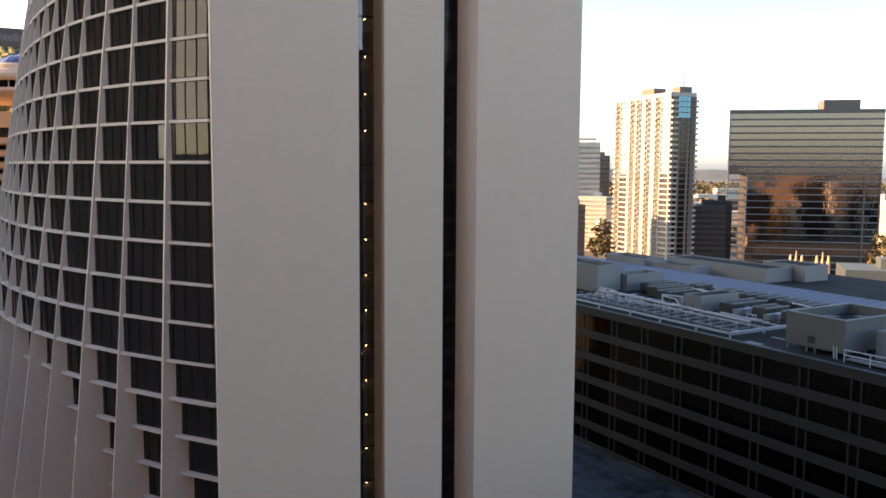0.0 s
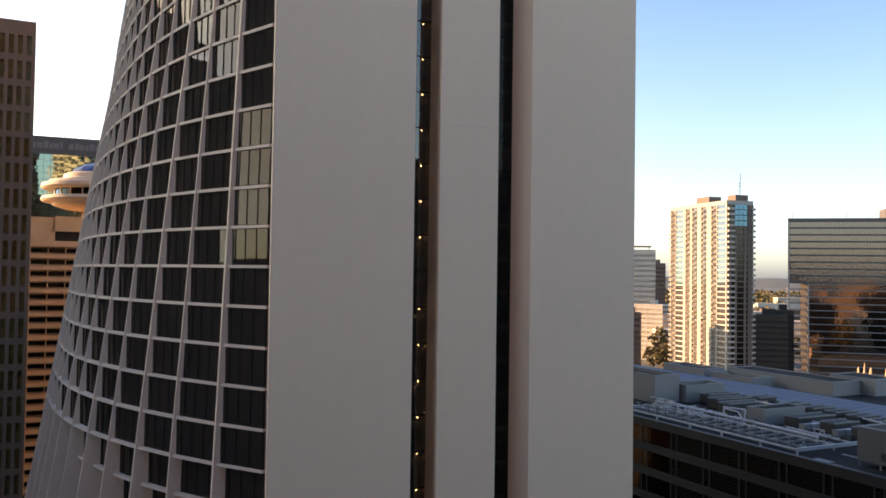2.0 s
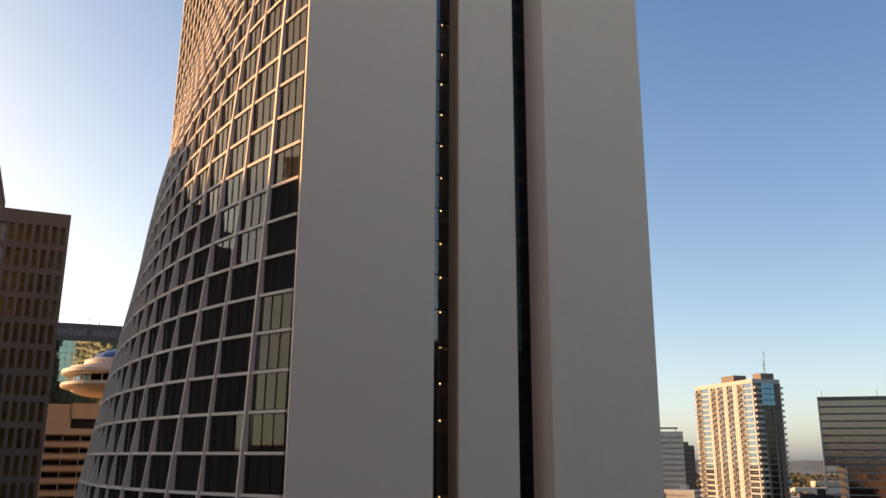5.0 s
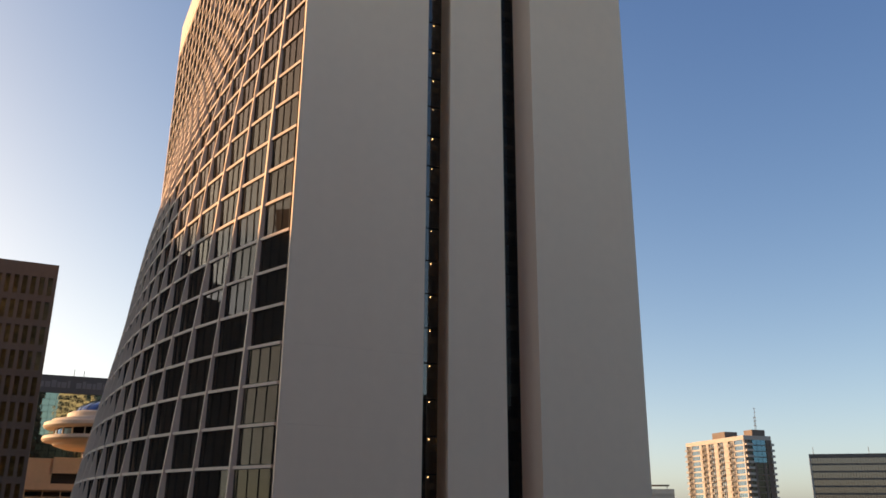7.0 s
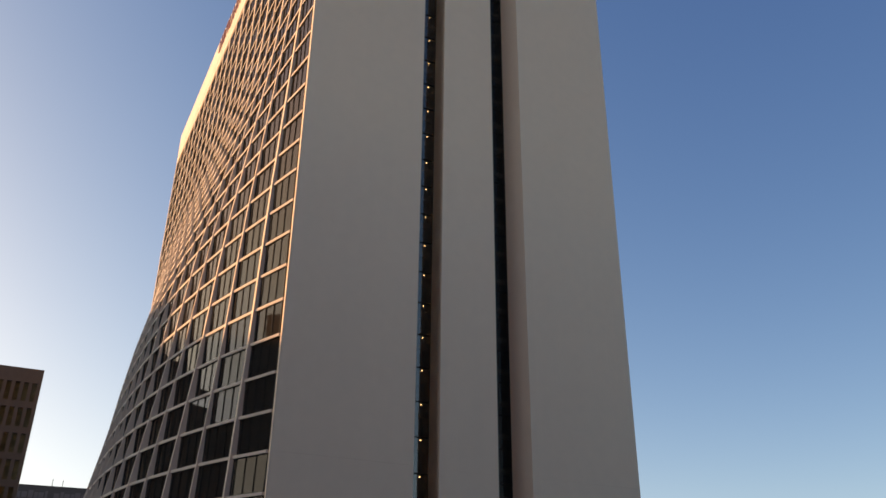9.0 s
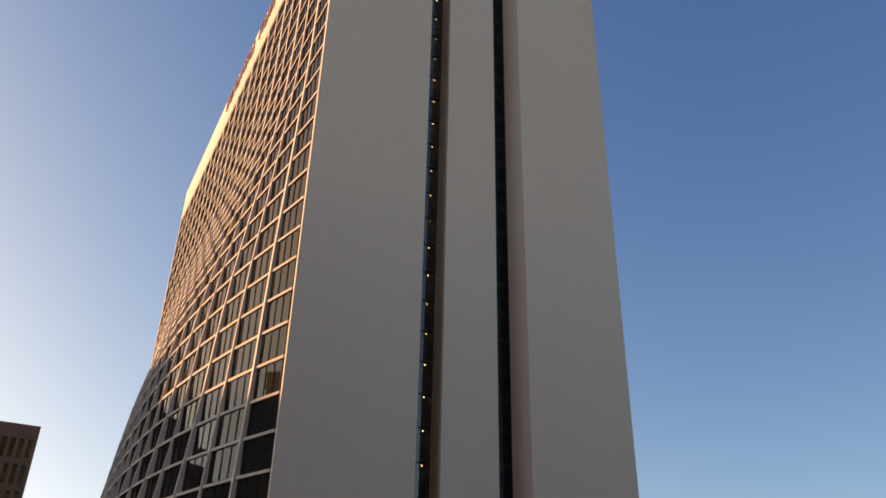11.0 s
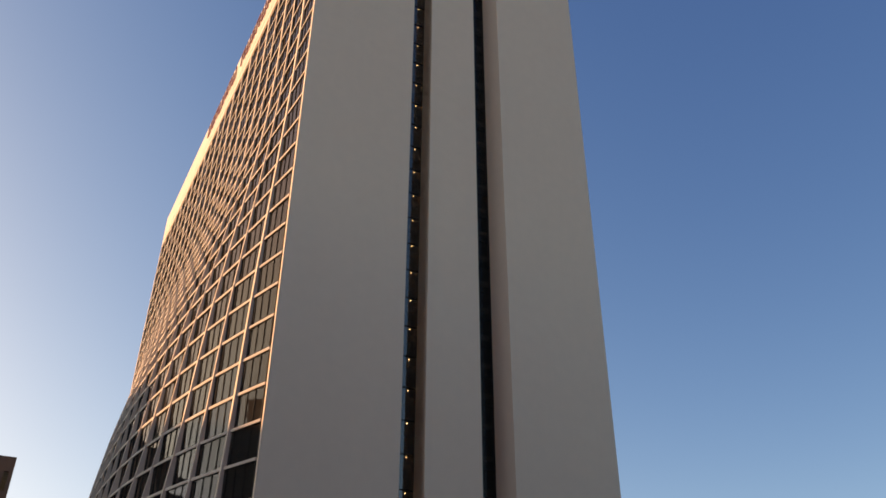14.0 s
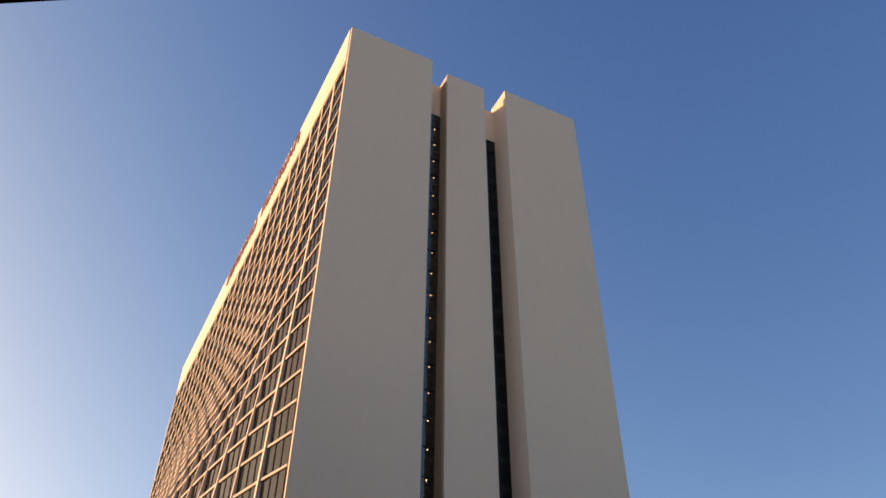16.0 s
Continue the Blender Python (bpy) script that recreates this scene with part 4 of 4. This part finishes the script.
# a balcony: tray, posts and a barred rail
gb = Geo(); gb.box(0, 3.6, 0.05, 1.8, 0, 0.24)
gb.box(0, 3.6, 1.72, 1.8, 1.08, 1.18); gb.box(0, 0.08, 0.05, 1.72, 1.08, 1.18); gb.box(3.52, 3.6, 0.05, 1.72, 1.08, 1.18)
for i in range(10):
    gb.box(0.02 + 0.387 * i, 0.14 + 0.387 * i, 1.74, 1.78, 0.24, 1.08)
for i in range(4):
    gb.box(0.02, 0.06, 0.2 + 0.42 * i, 0.34 + 0.42 * i, 0.24, 1.08); gb.box(3.54, 3.58, 0.2 + 0.42 * i, 0.34 + 0.42 * i, 0.24, 1.08)
bal = gb.mesh("balcony", [M_RAIL])
pieces("balcony", bal, condo, [pose((x0 + x1) / 2 - 1.8, 0, CTOP - CF * (j + 1) + 0.06) for j in range(NF) for x0, x1 in STACKS])
# the shaded end: its shade is also put into the darker brown
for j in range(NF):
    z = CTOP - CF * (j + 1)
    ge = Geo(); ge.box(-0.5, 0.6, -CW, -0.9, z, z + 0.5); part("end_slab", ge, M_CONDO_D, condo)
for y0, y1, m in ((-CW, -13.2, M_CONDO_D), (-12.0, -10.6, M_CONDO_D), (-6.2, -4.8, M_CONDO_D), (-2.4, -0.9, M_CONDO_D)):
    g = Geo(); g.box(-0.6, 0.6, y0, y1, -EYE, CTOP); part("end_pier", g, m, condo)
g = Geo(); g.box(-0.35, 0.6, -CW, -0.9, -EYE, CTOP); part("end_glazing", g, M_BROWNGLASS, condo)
for j in range(4):
    for y0, y1 in ((-12.4, -9.9), (-9.7, -7.3), (-7.1, -4.6)):
        g = Geo(); g.box(-0.72, -0.36, y0, y1, CTOP - CF * (j + 1) + 0.45, CTOP - CF * j); part("corner_glazing", g, M_BLUEGLASS, condo)
ge = Geo()
ge.box(-1.8, -0.4, -CW - 0.6, -CW + 1.6, 0, 0.22); ge.box(-1.8, -1.72, -CW - 0.6, -CW + 1.6, 0.22, 1.15); ge.box(-1.72, -0.4, -CW - 0.6, -CW - 0.52, 0.22, 1.15)
nb_ = Geo(); nb_.box(-1.7, -0.4, -4.2, -0.2, 0, 0.24); nb_.box(-1.7, -1.62, -4.2, -0.2, 0.24, 1.15); nb_.box(-1.62, -0.4, -0.28, -0.2, 0.24, 1.15)
pieces("corner_balcony", nb_.mesh("corner_balcony", [M_RAIL]), condo, [pose(0, 0, CTOP - CF * (j + 1) + 0.06) for j in range(NF)])
endbal = ge.mesh("end_balcony", [M_RAIL])
pieces("end_balcony", endbal, condo, [pose(0, 0, CTOP - CF * (j + 1) + 0.06) for j in range(NF)])

# ---- the wide dark glass office ----
OT = -12.0
office = thing("glass_office", "wide dark bronze glass office with ribbon floors", "building", pose(170.9, 496.4, EYE, 0, 0, OT))
OW, OTOP, OF = 85.5, 35.7, 4.0
g = Geo(); g.box(11.5, OW - 0.5, 1.0, 34, -EYE, OTOP - 1); part("body", g, M_INSIDE, office)
g = Geo(); g.hexa([(0.5, 1.0, -2), (11.5, 1.0, -2), (11.5, 34, -2), (7.5, 34, -2), (0.5, 1.0, OTOP - 1), (11.5, 1.0, OTOP - 1), (11.5, 34, OTOP - 1), (7.5, 34, OTOP - 1)]); part("body", g, M_INSIDE, office)
g = Geo(); g.hexa([(0, -0.2, OTOP - 2.2), (OW, -0.2, OTOP - 2.2), (OW, 34, OTOP - 2.2), (7.5, 34, OTOP - 2.2), (0, -0.2, OTOP), (OW, -0.2, OTOP), (OW, 34, OTOP), (7.5, 34, OTOP)]); part("roof_band", g, M_OFFICE, office)
g = Geo(); g.box(54, 74, 8, 24, OTOP, OTOP + 6); part("plant_room", g, M_OFFICE, office)
pm = Geo(); pm.tube((0, 0, 0), (0, 0, 4), 0.14, 5); pieces("roof_mast", pm.mesh("roof_mast", [M_FASCIA]), office, [pose(51, 9, OTOP), pose(3, 3, OTOP), pose(32, 3, OTOP)])
rngo = random.Random(4)
for j in range(24):
    z = OTOP - 2.2 - OF * (j + 1)
    sill = 1.0 if z > -3 else 0.5
    g = Geo(); g.box(0, OW, 0, 0.9 if z > -3 else 0.6, z, z + sill); part("spandrel", g, M_OFFICE if z > -3 else M_GREYBOX, office)
    if z < -4:
        g = Geo(); g.box(0.2, 11.5, 0.9, 12, z + 0.8, z + 1.0); part("corner_floor", g, M_OFFICE, office)
    w = OW / 8
    for i in range(8):
        if z < -4 and i == 0:
            continue
        g = Geo(); sw = rngo.gauss(0, 0.03)
        g.hexa([(w * i, 0.35 + sw, z + sill), (w * (i + 1), 0.35 - sw, z + sill), (w * (i + 1), 0.4 - sw, z + sill), (w * i, 0.4 + sw, z + sill), (w * i, 0.35 + sw, z + OF), (w * (i + 1), 0.35 - sw, z + OF), (w * (i + 1), 0.4 - sw, z + OF), (w * i, 0.4 + sw, z + OF)])
        part("ribbon_glass", g, M_OFFICEGLASS, office)
mu = Geo()
for i in range(58):
    mu.box(1.47 * i, 1.47 * i + 0.10, 0.18, 0.36, -3, OTOP - 2.2)
tagged(part("post_grid", mu, M_OFFICE, office), kind="stuff")
for x in (0.0, 10.6, OW - 9.5, OW - 1.0):
    g = Geo(); g.box(x, x + 0.9, -0.35, 0.2, -EYE, OTOP - 2.2 if x in (0.0,) else -3); part("column", g, M_CONDO if x < 20 else M_CONDO_D, office)


def city_block(name, label, az, d, top, w, depth, turn, wall, floor=3.4, bay=3.0, glassm=None, rooftop=True):
    """A plain building: wall, floor bands, window strips and a roof box."""
    t = thing(name, label, "building", at(az, d, 0, turn))
    g = Geo(); g.box(0.3, w - 0.3, 0.3, depth - 0.3, -EYE, top - 0.3); part("inside", g, glassm or M_BROWNGLASS, t)
    g = Geo(); g.box(0.5, w - 0.5, 0.5, depth - 0.5, -EYE, top - 0.4); part("core", g, M_INSIDE, t)
    g = Geo(); g.box(0, w, 0, depth, top - 1.2, top); part("roof_band", g, wall, t)
    n = int((top + 58) / floor)
    for j in range(n):
        z = top - 1.2 - floor * (j + 1)
        g = Geo(); g.box(0, w, 0, depth, z, z + floor * 0.42); part("floor_band", g, wall, t)
    g = Geo()
    for i in range(int(w / bay) + 1):
        g.box(min(i * bay, w - 0.5), min(i * bay, w - 0.5) + 0.7, -0.08, depth + 0.08, -EYE, top - 1.0)
    for i in range(int(depth / bay) + 1):
        g.box(-0.08, w + 0.08, min(i * bay, depth - 0.5), min(i * bay, depth - 0.5) + 0.7, -EYE, top - 1.0)
    tagged(part("pier_grid", g, wall, t), kind="stuff")
    if rooftop:
        g = Geo(); g.box(w * 0.3, w * 0.7, depth * 0.3, depth * 0.7, top, top + 3); part("roof_box", g, wall, t)
    return t


wb = city_block("pale_office", "pale glass and concrete office tower with roof canopy", -8.4, 640, 20.5, 26, 26, -9, M_STONE, 3.9, 4.0, M_CONDOGLASS, False)
g = Geo(); g.box(4, 23, 3, 22, 23.0, 23.6); part("canopy", g, M_CONDO_D, wb)
for x in (5, 21):
    g = Geo(); g.box(x, x + 0.5, 4, 4.5, 20.5, 23.0); part("canopy_post", g, M_CONDO_D, wb)
city_block("brown_office", "narrow brown office tower behind a pale one", -10.4, 700, 11.5, 12, 20, -6, M_CONDO_D, 3.6, 3.0)
city_block("gold_office", "low gold-lit glass office among towers", -9.0, 640, -20.5, 26, 18, -30, M_STONE, 3.4, 4.4, M_OFFICEGLASS)
city_block("brick_office", "dark brick office partly hidden by the hotel", -8.6, 470, -20, 10, 14, -4, M_BRICK, 3.4, 3.0)
city_block("brick_apartments", "dark brick apartment block with balconies", -17.1, 480, -19.8, 16, 22, -10, M_STONE_D, 3.1, 2.6)
city_block("grey_apartments", "grey apartment block beside brick one", -18.2, 492, -17.5, 10, 18, -14, M_STONE_D, 3.1, 2.6)
city_block("civic_hall", "tan stone civic building with tall windows", -26.3, 268, -29.0, 34, 20, -18, M_TAN, 5.2, 3.6)
city_block("red_brick_block", "low red brick block at the roof's far side", -30.5, 300, -20, 30, 20, -24, M_BRICK, 3.4, 3.0)
for az, d, top, w, tr, m in ((-16.4, 900, -34, 40, -5, M_STONE), (-17.8, 1100, -38, 60, 12, M_BRICK), (-18.6, 760, -36, 24, -20, M_CREAM), (-11.2, 900, -30, 40, 10, M_BRICK), (-10.8, 620, -38, 18, 0, M_STONE), (-28.6, 620, -20, 40, -10, M_CREAM), (-29.8, 820, -14, 40, -10, M_BRICK), (-17.2, 1500, -42, 80, 4, M_STONE), (-18.4, 1900, -40, 60, 8, M_CREAM), (-28.2, 1200, -30, 60, -10, M_STONE)):
    city_block("distant_block", "small far building among trees", az, d, top, w, 20, tr, m, 3.6, 5.0, None, False)

# church with pinnacles
church = thing("church_tower", "pale stone church tower tops with sunlit pinnacles", "church", at(-23.0, 420, 0, -20))
for x in (0, 11.5):
    g = Geo(); g.box(x, x + 6, 0, 6, -EYE, -44.6); part("belfry", g, M_TAN, church)
    g = Geo()
    for i in range(4):
        g.box(x + 0.3 + 1.45 * i, x + 1.35 + 1.45 * i, -0.12, 0.3, -44.6, -43.7)
    part("crenellation", g, M_TAN, church)
    for dx, dy, h in ((0, 0, 5.2), (5, 0, 5.2), (0, 5, 4.6), (5, 5, 4.6), (2.5, 2.5, 6.8)):
        g = Geo(); cx, cy = x + dx + 0.5, dy + 0.5
        g.lathe([(0.62, -44.7), (0.62, -44.5 + h * 0.28), (0.85, -44.5 + h * 0.30), (0.55, -44.5 + h * 0.36), (0.30, -44.5 + h * 0.7), (0.42, -44.5 + h * 0.73), (0.03, -44.5 + h)], 8, cx=cx, cy=cy); part("pinnacle", g, M_TAN, church)
g = Geo(); g.box(6, 11.5, 0.6, 22, -EYE, -47); part("nave", g, M_TAN, church)


def tree(az, d, base, h, r, seed, clumps=170):
    """A street tree: tapered trunk, limbs, and a crown of many small leaf clumps with gaps."""
    tr = random.Random(seed)
    t = thing("tree", "leafy street tree in autumn-green leaf", "tree", at(az, d, base), group="city trees")
    g = Geo(); g.lathe([(0.35, 0), (0.24, h * 0.35), (0.10, h * 0.75)], 8)
    for i in range(6):
        a = tr.uniform(0, 6.28)
        g.tube((0, 0, h * tr.uniform(0.3, 0.5)), (r * 0.6 * math.cos(a), r * 0.6 * math.sin(a), h * tr.uniform(0.6, 0.8)), 0.09, 5)
    part("trunk", g, M_BARK, t)
    g = Geo()
    for i in range(clumps):
        v = Vector((tr.gauss(0, 1), tr.gauss(0, 1), tr.gauss(0, 1))).normalized() * tr.uniform(0.45, 1.0)
        c = Vector((v.x * r, v.y * r, h * 0.66 + v.z * h * 0.34))
        for q in range(3):
            n = Vector((tr.gauss(0, 1), tr.gauss(0, 1), tr.gauss(0, 1))).normalized()
            u = n.orthogonal().normalized(); w = n.cross(u); s = r * tr.uniform(0.10, 0.2)
            cc = c + Vector((tr.gauss(0, 1), tr.gauss(0, 1), tr.gauss(0, 1))) * r * 0.06
            g.poly([cc + u * s, cc + w * s * 0.7, cc - u * s, cc - w * s * 0.7])
    part("crown", g, M_LEAF, t)


for n, (az, d, top, r) in enumerate(((-11.0, 560, -32, 7), (-11.3, 520, -40, 7), (-10.6, 540, -44, 6), (-25.6, 262, -31, 5.5), (-26.1, 258, -32.5, 5), (-25.1, 266, -34, 5), (-28.3, 420, -26, 7), (-28.9, 400, -30, 7), (-17.0, 560, -40, 7), (-18.2, 600, -42, 7), (-18.8, 520, -41, 6))):
    tree(az, d, -EYE, EYE + top, r, n)

# far woods: one scatter of leaf clumps over the land
fw = Geo()
fr = random.Random(12)
for i in range(5200):
    az, d = radians(fr.uniform(-32, -8)), 700 * math.exp(fr.uniform(0, 1.75))
    c = Vector((-math.sin(az) * d, math.cos(az) * d, fr.uniform(2, 11)))
    for q in range(3):
        n = Vector((fr.gauss(0, 1), fr.gauss(0, 1) - 0.6, fr.gauss(0, 0.7))).normalized()
        u = n.orthogonal().normalized(); w = n.cross(u); s = fr.uniform(3, 7)
        cc = c + Vector((fr.gauss(0, 3), fr.gauss(0, 3), fr.gauss(0, 1.5)))
        fw.poly([cc + u * s, cc + w * s * 0.8, cc - u * s, cc - w * s * 0.8])
tagged(part("far_woods", fw, M_LEAF), "far woodland canopy between buildings", "trees", kind="stuff")

# the street front across from the hotel, beside and behind the viewpoint; mostly seen in mirrors or there for shade
def grid_block(name, label, u, s0, w, depth, top, wall, turn=0.0):
    t = city_block(name, label, 0, 0, top, w, depth, 0, wall, 3.6, 3.6)
    t.matrix_basis = T @ pose(-u, s0, 0, 0, 0, turn)
    return t


red = grid_block("red_tower", "broad red-brown tower behind the granite offices", 119, 140, 88.4, 30, 62.5, M_BRICK)
# added towers, out of view, that darken the hotel panes' mirror images
grid_block("stepped_tower", "out-of-view dark stone tower added across the street", 150, 96, 17, 21, 87, M_STONE_D)
grid_block("tower_wing", "out-of-view lower wing added beside a dark tower", 150, 83, 12, 12.8, 63, M_STONE_D)
# added offices, out of view; grey and low to bounce light onto the front
grid_block("dark_offices", "out-of-view grey offices added along the street by the hotel", 112, -52, 40, 107, 1.5, M_GREYBOX)
own = city_block("viewpoint_hotel", "brown concrete hotel from which the tower is seen", 0, 0, 42, 96, 26, 0, M_BROWN, 3.6, 3.6)
own.matrix_basis = pose(-36, -27, EYE)
g = Geo()
g.box(34, 38, 27.38, 27.525, 0.9, 1.02); g.box(34, 34.1, 26.0, 27.525, 0.9, 1.02); g.box(37.9, 38, 26.0, 27.525, 0.9, 1.02)
part("window_hood", g, M_FRAME, own, "dark metal window hood")
# unseen block, added to keep the sun off the office block's roof
city_block("shade_block", "unseen pale block added behind the hotel tower for shade", 15.3, 171, 12, 90, 20, 75, M_STONE, 3.6, 4.0)
# added filler blocks out of view, there to be mirrored in glass
for az, d, top, w, tr, m in ((258, 118, 24, 30, 75, M_STONE_D), (205, 190, 4, 44, -20, M_STONE), (225, 260, -8, 60, 30, M_CONDO_D)):
    city_block("rear_block", "plain out-of-view building added for mirror images", az, d, top, w, 30, tr, m, 3.8, 5.0)

# added out of view, placed so the mirror office reflects its sunlit face
gold = city_block("stone_tower", "out-of-view cream stone tower added behind the viewpoint", 0, 0, 122, 34, 26, 0, M_CREAM, 7.5, 6.0)
gold.matrix_basis = pose(69.5, -186.2, EYE, 0, 0, 60)

# low buildings added out of view to the side, to be mirrored in the glass office
sr = random.Random(17)
for n in range(18):
    x, y = sr.uniform(188, 275), sr.uniform(-160, 215)
    b = city_block("rear_block", "plain out-of-view building added for mirror images", 0, 0, sr.uniform(-44, -12), sr.uniform(10, 22), sr.uniform(10, 22), 0, sr.choice((M_CREAM, M_BRICK, M_STONE_D, M_STONE_D, M_CONDO_D, M_STONE)), 3.6, 3.4)
    b.matrix_basis = pose(x, y, EYE, 0, 0, sr.uniform(-35, 15))
